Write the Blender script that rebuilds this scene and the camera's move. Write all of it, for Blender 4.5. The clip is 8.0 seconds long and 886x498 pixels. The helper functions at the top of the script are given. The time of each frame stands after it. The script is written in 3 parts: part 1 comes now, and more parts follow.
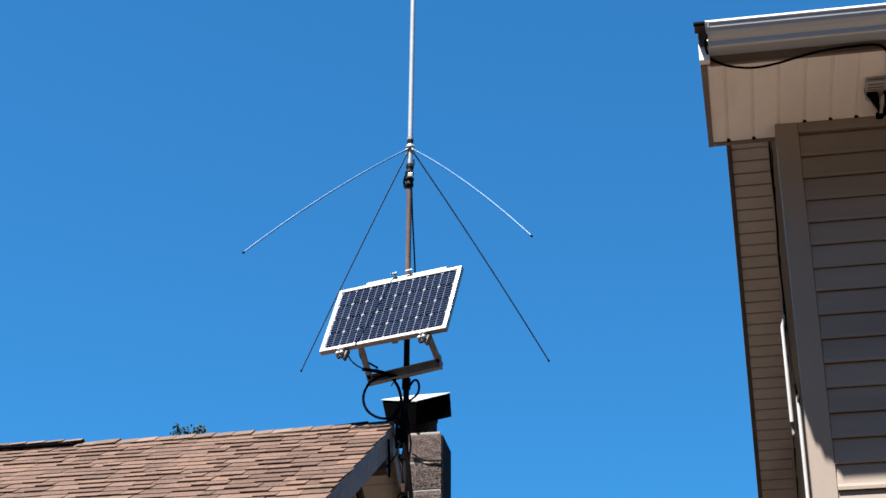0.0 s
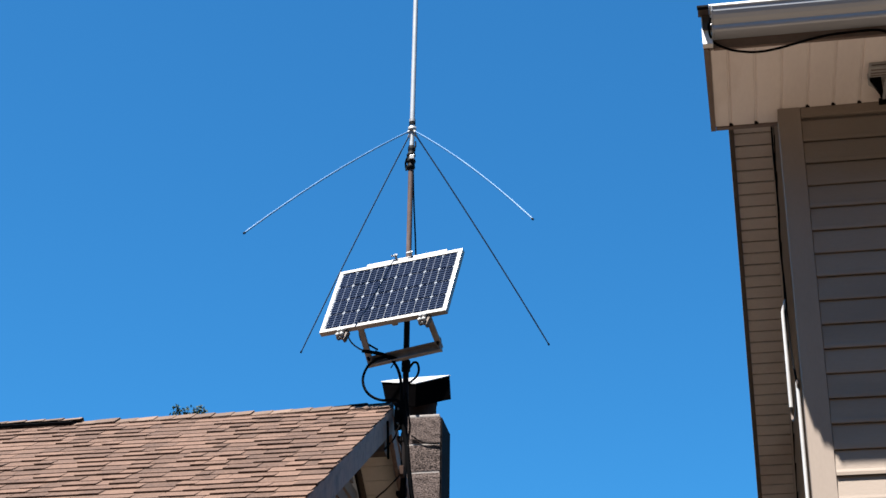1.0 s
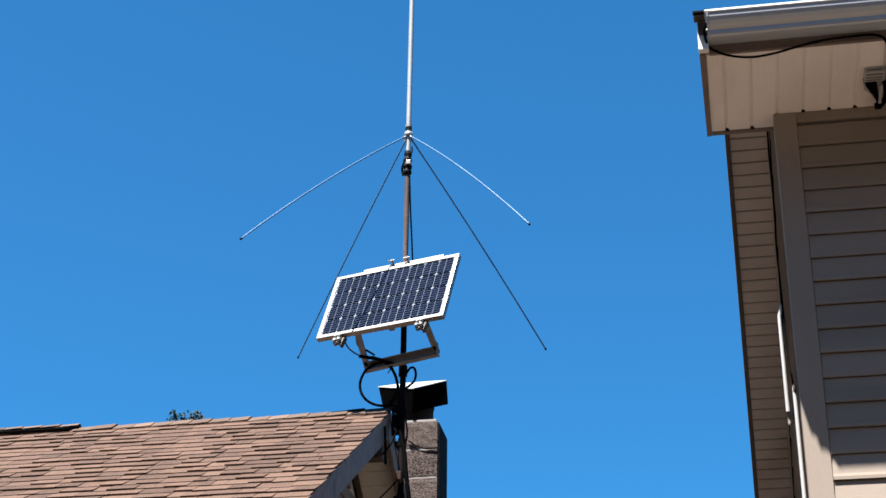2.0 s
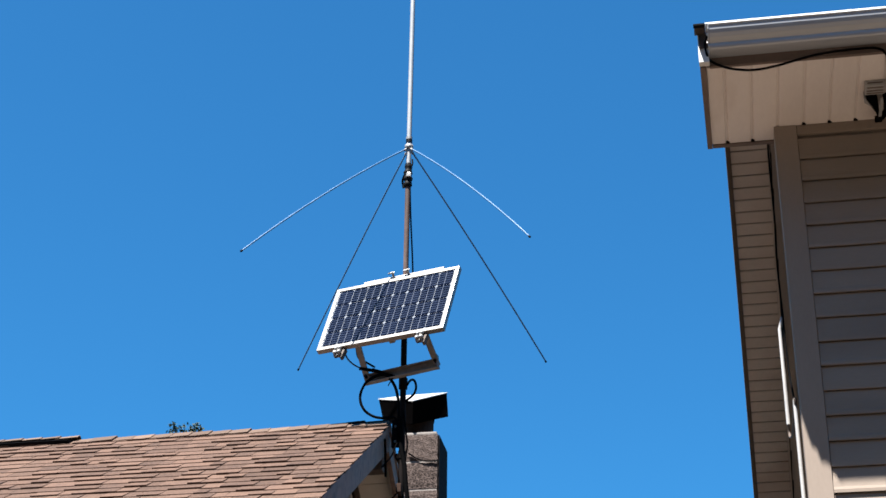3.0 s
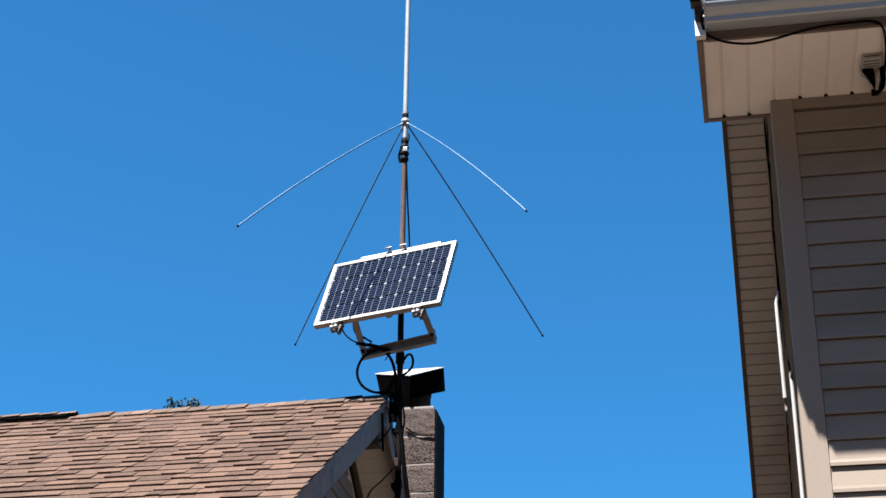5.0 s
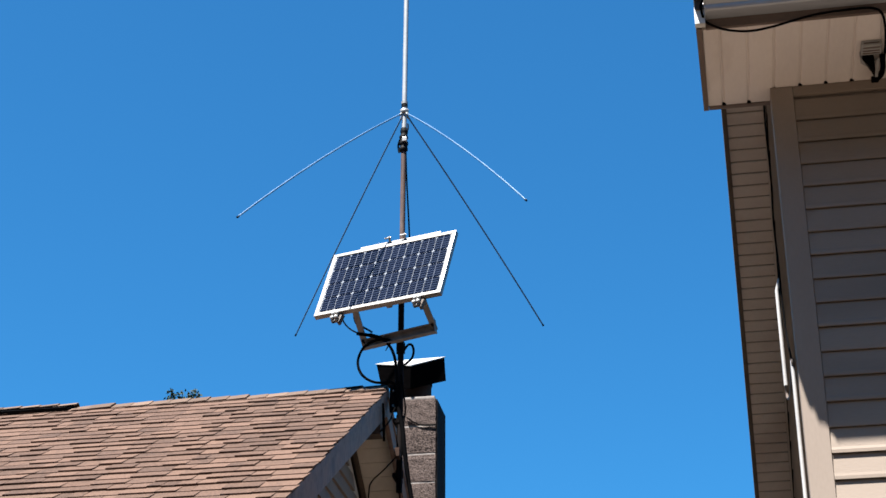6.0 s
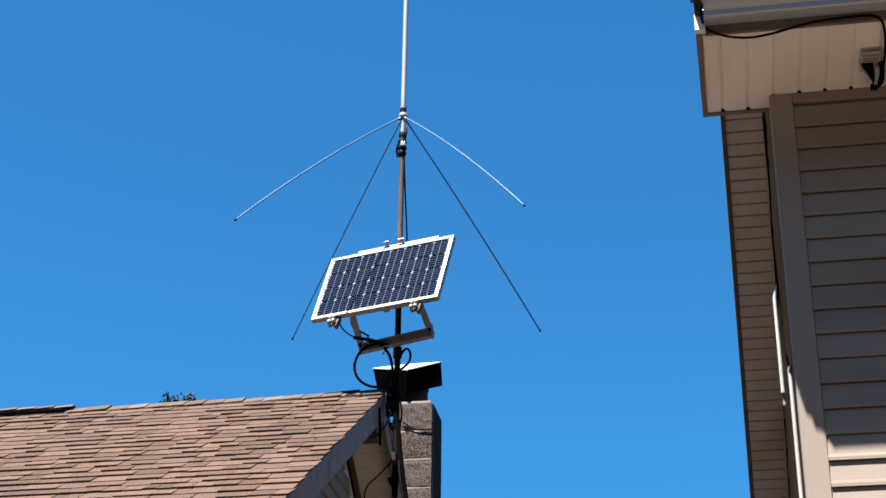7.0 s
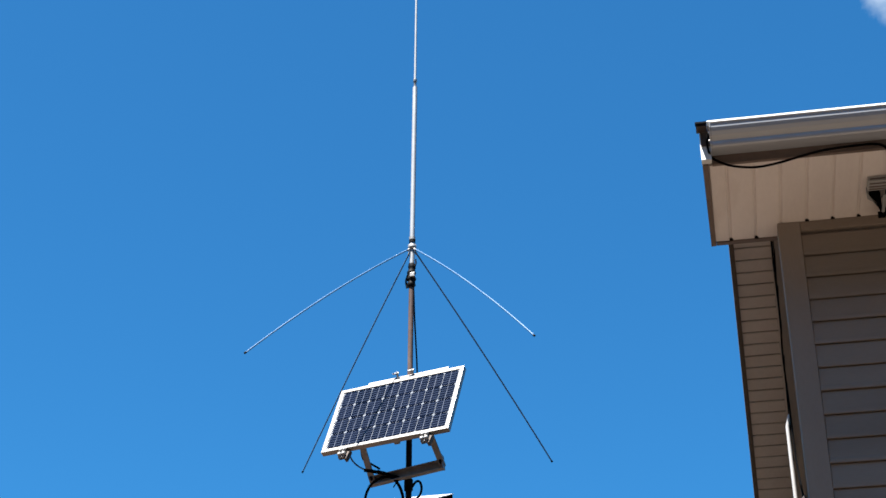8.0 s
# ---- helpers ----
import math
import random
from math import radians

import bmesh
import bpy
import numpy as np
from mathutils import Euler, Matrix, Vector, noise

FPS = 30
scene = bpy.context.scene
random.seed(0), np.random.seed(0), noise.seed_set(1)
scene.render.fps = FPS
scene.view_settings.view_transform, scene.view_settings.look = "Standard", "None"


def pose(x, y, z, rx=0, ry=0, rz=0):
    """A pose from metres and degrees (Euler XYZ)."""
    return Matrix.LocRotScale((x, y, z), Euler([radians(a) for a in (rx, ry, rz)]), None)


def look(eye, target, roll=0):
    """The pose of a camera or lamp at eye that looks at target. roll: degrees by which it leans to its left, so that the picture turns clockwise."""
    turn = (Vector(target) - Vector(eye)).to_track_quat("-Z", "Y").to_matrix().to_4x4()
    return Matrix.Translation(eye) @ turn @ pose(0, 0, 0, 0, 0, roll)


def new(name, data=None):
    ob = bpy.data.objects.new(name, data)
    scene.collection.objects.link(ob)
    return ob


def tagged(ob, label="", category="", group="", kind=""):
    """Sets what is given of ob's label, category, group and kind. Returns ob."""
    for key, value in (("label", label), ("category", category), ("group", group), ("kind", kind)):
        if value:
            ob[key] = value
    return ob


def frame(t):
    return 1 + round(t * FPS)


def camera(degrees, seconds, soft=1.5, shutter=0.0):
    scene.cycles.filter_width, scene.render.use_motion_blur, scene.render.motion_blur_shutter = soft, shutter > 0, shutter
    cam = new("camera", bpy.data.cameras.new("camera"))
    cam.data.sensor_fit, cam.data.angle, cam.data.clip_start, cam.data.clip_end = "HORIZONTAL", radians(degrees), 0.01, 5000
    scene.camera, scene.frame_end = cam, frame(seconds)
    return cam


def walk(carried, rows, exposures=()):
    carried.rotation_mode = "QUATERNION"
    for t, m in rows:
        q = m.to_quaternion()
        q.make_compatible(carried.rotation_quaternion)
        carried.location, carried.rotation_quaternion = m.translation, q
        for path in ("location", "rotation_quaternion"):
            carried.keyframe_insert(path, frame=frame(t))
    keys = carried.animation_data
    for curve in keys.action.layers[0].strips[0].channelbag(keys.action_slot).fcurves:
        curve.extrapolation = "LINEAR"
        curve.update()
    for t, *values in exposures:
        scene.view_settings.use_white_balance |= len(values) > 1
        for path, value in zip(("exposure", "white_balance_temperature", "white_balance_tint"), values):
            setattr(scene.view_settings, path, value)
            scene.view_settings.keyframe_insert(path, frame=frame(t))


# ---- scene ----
cam = camera(29.3, 8.0, soft=1.55)
EYE = Vector((0.0, 0.0, 1.6))
# seconds, pitch, lean, yaw, and the small sway of the held camera in x, y, z
ROWS = [
    (0.0, 27.864, 0.220, 10.189, -0.001, -0.004, 0.002),
    (0.5, 27.234, 0.899, 10.585, 0.004, 0.006, 0.001),
    (1.0, 27.309, 0.784, 10.235, 0.000, 0.008, -0.001),
    (1.2, 27.177, 0.740, 10.188, 0.000, 0.006, -0.001),
    (2.3, 27.524, 0.444, 10.137, -0.001, -0.002, 0.001),
    (2.5, 27.458, 0.324, 10.227, -0.002, 0.001, 0.000),
    (3.0, 27.876, 0.637, 10.101, -0.003, -0.004, -0.001),
    (3.5, 27.282, 0.380, 10.395, 0.002, -0.003, -0.002),
    (4.0, 26.914, 0.780, 10.221, 0.000, 0.000, 0.000),
    (4.5, 27.018, 0.343, 10.153, -0.002, -0.002, 0.000),
    (4.7, 27.045, 0.470, 9.961, -0.001, -0.003, 0.000),
    (5.8, 26.747, 0.225, 10.050, -0.006, 0.001, -0.001),
    (6.0, 26.692, 0.086, 9.938, -0.008, 0.001, -0.002),
    (6.5, 26.831, 0.157, 10.036, -0.017, 0.013, -0.006),
    (7.0, 26.887, 0.495, 9.818, -0.015, 0.008, -0.006),
    (7.5, 27.025, 0.388, 9.672, -0.017, 0.009, -0.002),
    (7.6, 27.298, 0.475, 9.742, -0.017, 0.009, 0.000),
    (7.7, 28.125, 0.380, 9.897, -0.016, 0.008, 0.002),
    (7.8, 29.230, 0.180, 9.983, -0.015, 0.007, 0.004),
    (7.9, 30.130, 0.205, 10.180, -0.014, 0.006, 0.007),
    (8.0, 31.229, 0.120, 10.225, -0.013, 0.005, 0.009),
]


def aim(pitch, lean, yaw, *sway):
    p, y = radians(pitch), radians(yaw)
    way = Vector((-math.sin(y) * math.cos(p), math.cos(y) * math.cos(p), math.sin(p)))
    eye = EYE + Vector(sway)
    return look(eye, eye + way, lean)


walk(cam, [(row[0], aim(*row[1:])) for row in ROWS])
scene.view_settings.exposure = 2.1

# ---- world and sun ----
TO_SUN = Vector((-0.6, -1.0, 2.715)).normalized()
world = bpy.data.worlds.new("sky")
scene.world = world
world.use_nodes = True
wn, wl = world.node_tree.nodes, world.node_tree.links
wn.clear()
sky = wn.new("ShaderNodeTexSky")
sky.sky_type = "NISHITA"
sky.sun_disc = False
sky.sun_elevation = math.asin(TO_SUN.z)
sky.sun_rotation = math.atan2(TO_SUN.x, TO_SUN.y)
sky.altitude = 300
sky.air_density, sky.dust_density, sky.ozone_density = 1.0, 0.3, 3.0
back = wn.new("ShaderNodeBackground")
back.inputs["Strength"].default_value = 0.05
wout = wn.new("ShaderNodeOutputWorld")
# one small cloud, high over the white house
geo = wn.new("ShaderNodeTexCoord")
cloud_way = Vector((0.1225, 0.7750, 0.6200)).normalized()
dot = wn.new("ShaderNodeVectorMath")
dot.operation = "DOT_PRODUCT"
dot.inputs[1].default_value = cloud_way
wl.new(geo.outputs["Generated"], dot.inputs[0])
near = wn.new("ShaderNodeMapRange")
near.inputs["From Min"].default_value, near.inputs["From Max"].default_value = math.cos(radians(2.3)), 1.0
wl.new(dot.outputs["Value"], near.inputs["Value"])
puff = wn.new("ShaderNodeTexNoise")
puff.inputs["Scale"].default_value, puff.inputs["Detail"].default_value = 26.0, 9.0
wl.new(geo.outputs["Generated"], puff.inputs["Vector"])
mul = wn.new("ShaderNodeMath")
mul.operation = "MULTIPLY"
wl.new(near.outputs["Result"], mul.inputs[0])
wl.new(puff.outputs["Fac"], mul.inputs[1])
ramp = wn.new("ShaderNodeValToRGB")
ramp.color_ramp.elements[0].position, ramp.color_ramp.elements[1].position = 0.30, 0.68
wl.new(mul.outputs[0], ramp.inputs["Fac"])
mixc = wn.new("ShaderNodeMix")
mixc.data_type = "RGBA"
mixc.inputs[7].default_value = (4.6, 5.3, 5.8, 1)
wl.new(ramp.outputs["Color"], mixc.inputs[0])
deep = wn.new("ShaderNodeMix")
deep.data_type, deep.blend_type = "RGBA", "MULTIPLY"
deep.inputs[0].default_value = 1.0
deep.inputs[7].default_value = (0.185, 0.655, 0.90, 1)
wl.new(sky.outputs["Color"], deep.inputs[6])
wl.new(deep.outputs[2], mixc.inputs[6])
wl.new(mixc.outputs[2], back.inputs["Color"])
wl.new(back.outputs["Background"], wout.inputs["Surface"])

sun = new("sun", bpy.data.lights.new("sun", "SUN"))
sun.data.energy = 5.0
sun.data.angle = radians(0.53)
sun.data.color = (1.0, 0.965, 0.92)
sun.matrix_world = look(TO_SUN * 60, (0, 0, 0))


# ---- materials ----
def material(name, low, high, rough=0.6, metal=0.0, grain=60.0, blotch=4.0, bump=0.15, vary="", stain=None, streak=(1, 1, 1), depth=0.004, gloss=0.4, spread=0.75, speck=0.45):
    """Two colours mixed by a fine and a coarse noise; vary: 'object' or 'island' shifts the tone piece by piece."""
    m = bpy.data.materials.new(name)
    m.use_nodes = True
    n, k = m.node_tree.nodes, m.node_tree.links
    b = n["Principled BSDF"]
    b.inputs["Metallic"].default_value = metal
    co = n.new("ShaderNodeTexCoord")
    mp = n.new("ShaderNodeMapping")
    mp.inputs["Scale"].default_value = streak
    k.new(co.outputs["Object"], mp.inputs["Vector"])
    fine, coarse = n.new("ShaderNodeTexNoise"), n.new("ShaderNodeTexNoise")
    fine.inputs["Scale"].default_value, fine.inputs["Detail"].default_value = grain, 5
    coarse.inputs["Scale"].default_value, coarse.inputs["Detail"].default_value = blotch, 4
    shift = None
    if vary:
        src = n.new("ShaderNodeObjectInfo" if vary == "object" else "ShaderNodeNewGeometry")
        shift = src.outputs["Random" if vary == "object" else "Random Per Island"]
        off = n.new("ShaderNodeVectorMath")
        off.operation = "MULTIPLY_ADD"
        off.inputs[1].default_value = (17.0, 23.0, 31.0)
        k.new(shift, off.inputs[0])
        k.new(mp.outputs["Vector"], off.inputs[2])
        vec = off.outputs["Vector"]
    else:
        vec = mp.outputs["Vector"]
    k.new(vec, fine.inputs["Vector"])
    k.new(vec, coarse.inputs["Vector"])
    add = n.new("ShaderNodeMath")
    add.operation = "MULTIPLY_ADD"
    k.new(fine.outputs["Fac"], add.inputs[0])
    add.inputs[1].default_value = speck
    if shift:
        half = n.new("ShaderNodeMath")
        half.operation = "MULTIPLY_ADD"
        half.inputs[1].default_value, half.inputs[2].default_value = spread, 0.35 - spread / 2 - speck / 2
        k.new(shift, half.inputs[0])
        mixed = n.new("ShaderNodeMath")
        mixed.operation = "MULTIPLY_ADD"
        mixed.inputs[1].default_value = 0.35
        k.new(coarse.outputs["Fac"], mixed.inputs[0])
        k.new(half.outputs[0], mixed.inputs[2])
        k.new(mixed.outputs[0], add.inputs[2])
    else:
        mixed = n.new("ShaderNodeMath")
        mixed.operation = "MULTIPLY_ADD"
        mixed.inputs[1].default_value, mixed.inputs[2].default_value = 0.9, -0.2
        k.new(coarse.outputs["Fac"], mixed.inputs[0])
        k.new(mixed.outputs[0], add.inputs[2])
    cr = n.new("ShaderNodeValToRGB")
    cr.color_ramp.elements[0].color, cr.color_ramp.elements[1].color = (*low, 1), (*high, 1)
    cr.color_ramp.elements[0].position, cr.color_ramp.elements[1].position = 0.2, 0.75
    k.new(add.outputs[0], cr.inputs["Fac"])
    colour = cr.outputs["Color"]
    if stain:
        big = n.new("ShaderNodeTexNoise")
        big.inputs["Scale"].default_value, big.inputs["Detail"].default_value = blotch * 0.6, 6
        k.new(vec, big.inputs["Vector"])
        sr = n.new("ShaderNodeValToRGB")
        sr.color_ramp.elements[0].position, sr.color_ramp.elements[1].position = 0.55, 0.8
        k.new(big.outputs["Fac"], sr.inputs["Fac"])
        mx = n.new("ShaderNodeMix")
        mx.data_type = "RGBA"
        mx.inputs[7].default_value = (*stain, 1)
        k.new(sr.outputs["Color"], mx.inputs[0])
        k.new(colour, mx.inputs[6])
        colour = mx.outputs[2]
    k.new(colour, b.inputs["Base Color"])
    rr = n.new("ShaderNodeMapRange")
    rr.inputs["To Min"].default_value, rr.inputs["To Max"].default_value = rough * 0.75, min(1, rough * 1.25)
    k.new(coarse.outputs["Fac"], rr.inputs["Value"])
    k.new(rr.outputs["Result"], b.inputs["Roughness"])
    b.inputs["Specular IOR Level"].default_value = gloss
    bp = n.new("ShaderNodeBump")
    bp.inputs["Strength"].default_value, bp.inputs["Distance"].default_value = bump, depth
    k.new(fine.outputs["Fac"], bp.inputs["Height"])
    k.new(bp.outputs["Normal"], b.inputs["Normal"])
    return m


M = {
    "shingle": material("shingle", (0.0355, 0.0207, 0.0148), (0.105, 0.063, 0.0452), 0.95, grain=70, blotch=9, bump=0.7, vary="object", depth=0.004, spread=0.34, speck=0.95, gloss=0.15),
    "shingle_far": material("shingle_far", (0.0355, 0.0207, 0.0148), (0.105, 0.063, 0.0452), 0.95, grain=70, blotch=9, bump=0.7, vary="island", depth=0.004, spread=0.34, speck=0.95, gloss=0.15),
    "ridge": material("ridge_shingle", (0.07, 0.046, 0.034), (0.125, 0.084, 0.062), 0.95, grain=120, blotch=9, bump=0.5, vary="object", spread=0.6, speck=0.9, gloss=0.15),
    "felt": material("roofing_felt", (0.003, 0.003, 0.0035), (0.010, 0.0095, 0.010), 0.9, grain=80, blotch=6, gloss=0.05),
    "deck": material("roof_deck", (0.03, 0.02, 0.016), (0.06, 0.04, 0.03), 0.95),
    "rake": material("rake_paint", (0.075, 0.047, 0.036), (0.215, 0.145, 0.116), 0.7, grain=40, blotch=11, bump=0.3, stain=(0.06, 0.045, 0.038), streak=(1, 1, 0.5), speck=0.8),
    "cream": material("cream_board", (0.52, 0.465, 0.40), (0.64, 0.58, 0.505), 0.7, grain=30, blotch=3, stain=(0.36, 0.3, 0.23)),
    "gable": material("brown_gable_siding", (0.17, 0.122, 0.092), (0.26, 0.19, 0.145), 0.7, grain=30, blotch=4, stain=(0.1, 0.07, 0.05)),
    "brown_trim": material("weathered_brown_trim", (0.05, 0.036, 0.028), (0.11, 0.08, 0.06), 0.75, grain=40, blotch=6),
    "block": material("split_face_block", (0.010, 0.0070, 0.0060), (0.118, 0.089, 0.079), 0.95, grain=110, blotch=38, bump=0.8, vary="object", depth=0.008, spread=0.12, speck=1.8, gloss=0.1),
    "black_side": material("tar_coat", (0.004, 0.0035, 0.004), (0.016, 0.013, 0.013), 0.9, grain=45, blotch=9, bump=0.8, depth=0.008, gloss=0.05),
    "mortar": material("mortar", (0.19, 0.166, 0.152), (0.27, 0.242, 0.224), 0.95, grain=90, blotch=10, bump=0.5),
    "flue": material("flue_clay", (0.022, 0.014, 0.011), (0.06, 0.037, 0.029), 0.9, grain=30, blotch=8, gloss=0.05),
    "cap_dark": material("sooty_metal", (0.0010, 0.0009, 0.0010), (0.0026, 0.0023, 0.0024), 0.85, 0.0, grain=30, blotch=6, gloss=0.0),
    "cap_lid": material("weathered_galvanised", (0.26, 0.255, 0.25), (0.36, 0.355, 0.35), 0.6, 0.1, grain=40, blotch=8),
    "rust": material("rusty_pipe", (0.035, 0.017, 0.012), (0.105, 0.058, 0.045), 0.8, 0.0, grain=90, blotch=16, bump=0.4, stain=(0.15, 0.115, 0.1), streak=(1, 1, 0.3)),
    "dark_pipe": material("dark_pipe", (0.004, 0.0035, 0.004), (0.014, 0.011, 0.011), 0.8, 0.0, gloss=0.05),
    "fibreglass": material("white_fibreglass", (0.25, 0.262, 0.268), (0.36, 0.372, 0.376), 0.4, 0.15, grain=50, blotch=6, bump=0.05),
    # grey aluminium, with sky blue and the undersides' shade put into its colour
    "rod": material("sky_tinted_aluminium", (0.036, 0.096, 0.19), (0.056, 0.132, 0.25), 0.4, 0.0, grain=60, blotch=6, bump=0.05, gloss=0.35),
    "tape": material("black_tape", (0.004, 0.004, 0.0045), (0.012, 0.012, 0.012), 0.6, grain=60, blotch=20, bump=0.5, gloss=0.05),
    "cable": material("black_cable", (0.0015, 0.0015, 0.0018), (0.0045, 0.0045, 0.005), 0.8, gloss=0.01),
    "frame": material("anodised_frame", (0.19, 0.18, 0.168), (0.26, 0.25, 0.235), 0.45, 0.25, grain=80, blotch=7, bump=0.08),
    "bracket": material("weathered_bracket", (0.13, 0.12, 0.112), (0.26, 0.245, 0.232), 0.6, 0.2, grain=60, blotch=14, bump=0.3, stain=(0.13, 0.105, 0.09)),
    "steel": material("zinc_steel", (0.19, 0.19, 0.186), (0.30, 0.297, 0.288), 0.45, 0.3, grain=80, blotch=20),
    "sheet": material("panel_backsheet", (0.15, 0.165, 0.185), (0.2, 0.215, 0.24), 0.12, grain=40, blotch=6, bump=0.03),
    "cell": material("silicon_cell", (0.0016, 0.0022, 0.006), (0.0034, 0.0046, 0.0115), 0.1, 0.0, grain=60, blotch=12, bump=0.02, vary="object", gloss=0.1),
    "finger": material("grid_finger", (0.021, 0.027, 0.047), (0.033, 0.042, 0.070), 0.12, 0.0, grain=60, blotch=12, bump=0.02),
    "silver": material("silver_busbar", (0.066, 0.074, 0.096), (0.095, 0.105, 0.13), 0.12, 0.0, grain=60, blotch=12, bump=0.02),
    "siding": material("vinyl_siding", (0.238, 0.192, 0.156), (0.29, 0.238, 0.196), 0.6, grain=140, blotch=3, bump=0.12, streak=(0.25, 1, 1.6), stain=(0.185, 0.152, 0.127), gloss=0.12),
    "post": material("vinyl_corner_post", (0.255, 0.209, 0.174), (0.305, 0.253, 0.213), 0.95, grain=100, blotch=4, bump=0.08, streak=(1, 1, 0.3), stain=(0.17, 0.14, 0.118), gloss=0.0),
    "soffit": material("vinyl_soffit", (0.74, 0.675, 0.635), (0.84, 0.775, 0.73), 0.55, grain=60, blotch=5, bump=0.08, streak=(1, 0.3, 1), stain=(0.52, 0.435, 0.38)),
    # the eave's vinyl again, with the rake's deeper shade put into the colour
    "soffit_shaded": material("vinyl_soffit_shaded", (0.42, 0.362, 0.318), (0.52, 0.452, 0.40), 0.7, grain=60, blotch=4, bump=0.08, stain=(0.35, 0.275, 0.23)),
    "gutter": material("aluminium_gutter", (0.37, 0.39, 0.425), (0.46, 0.485, 0.525), 0.35, 0.25, grain=30, blotch=3, bump=0.06, streak=(0.25, 1, 1), stain=(0.125, 0.128, 0.138)),
    "white": material("white_trim", (0.6, 0.6, 0.58), (0.74, 0.73, 0.71), 0.5, grain=40, blotch=5, bump=0.05),
    "fascia": material("brown_fascia", (0.12, 0.086, 0.07), (0.19, 0.14, 0.117), 0.6, grain=40, blotch=4, bump=0.08),
    "lawn": material("ground_cover", (0.030, 0.0228, 0.0138), (0.079, 0.054, 0.0355), 0.95, grain=12, blotch=0.25, bump=0.6, stain=(0.09, 0.064, 0.045)),
    "tan_wall": material("tan_render", (0.09, 0.062, 0.042), (0.14, 0.097, 0.068), 0.9, grain=20, blotch=0.6, bump=0.3, stain=(0.1, 0.07, 0.05)),
    "bark": material("bark", (0.05, 0.035, 0.025), (0.12, 0.09, 0.065), 0.9, grain=30, blotch=5, bump=0.7, streak=(1, 1, 0.2)),
    "leaf": material("leaf", (0.004, 0.012, 0.005), (0.014, 0.031, 0.011), 0.85, grain=30, blotch=2, vary="island"),
    "plastic": material("grey_plastic", (0.3, 0.3, 0.295), (0.4, 0.395, 0.385), 0.5),
    "blue": material("blue_lead", (0.01, 0.03, 0.07), (0.02, 0.05, 0.1), 0.45),
}


# ---- mesh helpers ----
INV = {}
STAGE = Matrix.Identity(4)     # the drawing scale of the group being built


def thing(name, at, label, category, group="", kind=""):
    e = new(name)
    e.empty_display_size = 0.2
    at = STAGE @ Vector(at)
    e.location = at
    INV[e] = Matrix.Translation(-Vector(at))
    return tagged(e, label, category, group, kind)


def part(name, bm, mat, parent, label=""):
    me = bpy.data.meshes.new(name)
    bm.transform(STAGE)
    bm.normal_update()
    bm.to_mesh(me)
    bm.free()
    me.materials.append(M[mat])
    ob = new(name, me)
    if parent:
        ob.parent = parent
        ob.matrix_parent_inverse = INV.get(parent, Matrix.Identity(4))
    return tagged(ob, label)


def piece(name, me, parent, m):
    ob = new(name, me)
    ob.parent = parent
    ob.matrix_parent_inverse = INV.get(parent, Matrix.Identity(4))
    ob.matrix_basis = STAGE @ m if parent in INV else m
    return ob


def box(x0, x1, y0, y1, z0, z1, bevel=0.0, bm=None, m=None):
    bm = bm or bmesh.new()
    made = bmesh.ops.create_cube(bm, size=1.0)["verts"]
    bmesh.ops.transform(bm, verts=made, matrix=Matrix.Translation(((x0 + x1) / 2, (y0 + y1) / 2, (z0 + z1) / 2)) @ Matrix.Diagonal((x1 - x0, y1 - y0, z1 - z0, 1)))
    if bevel:
        edges = list({e for v in made for e in v.link_edges})
        out = bmesh.ops.bevel(bm, geom=edges, offset=bevel, segments=2, affect="EDGES", profile=0.6)
        made = list({v for f in out["faces"] for v in f.verts} | {v for v in made if v.is_valid})
    if m:
        bmesh.ops.transform(bm, verts=[v for v in made if v.is_valid], matrix=m)
    return bm


def prism(profile, a, b, place, bm=None):
    """Sweeps a closed profile of (u, v) from a to b; place(s, u, v) gives the point."""
    bm = bm or bmesh.new()
    ends = [[bm.verts.new(place(s, u, v)) for u, v in profile] for s in (a, b)]
    n = len(profile)
    for i in range(n):
        bm.faces.new((ends[0][i], ends[0][(i + 1) % n], ends[1][(i + 1) % n], ends[1][i]))
    bm.faces.new(ends[0])
    bm.faces.new(list(reversed(ends[1])))
    bmesh.ops.recalc_face_normals(bm, faces=bm.faces)
    return bm


def along_x(s, u, v):
    return (s, u, v)


def along_y(s, u, v):
    return (u, s, v)


def smooth_line(points, steps=8):
    p = [Vector(q) for q in points]
    p = [2 * p[0] - p[1], *p, 2 * p[-1] - p[-2]]
    out = []
    for i in range(1, len(p) - 2):
        for j in range(steps):
            t = j / steps
            out.append(0.5 * (2 * p[i] + (p[i + 1] - p[i - 1]) * t + (2 * p[i - 1] - 5 * p[i] + 4 * p[i + 1] - p[i + 2]) * t * t + (3 * p[i] - p[i - 1] - 3 * p[i + 1] + p[i + 2]) * t ** 3))
    return out + [p[-2]]


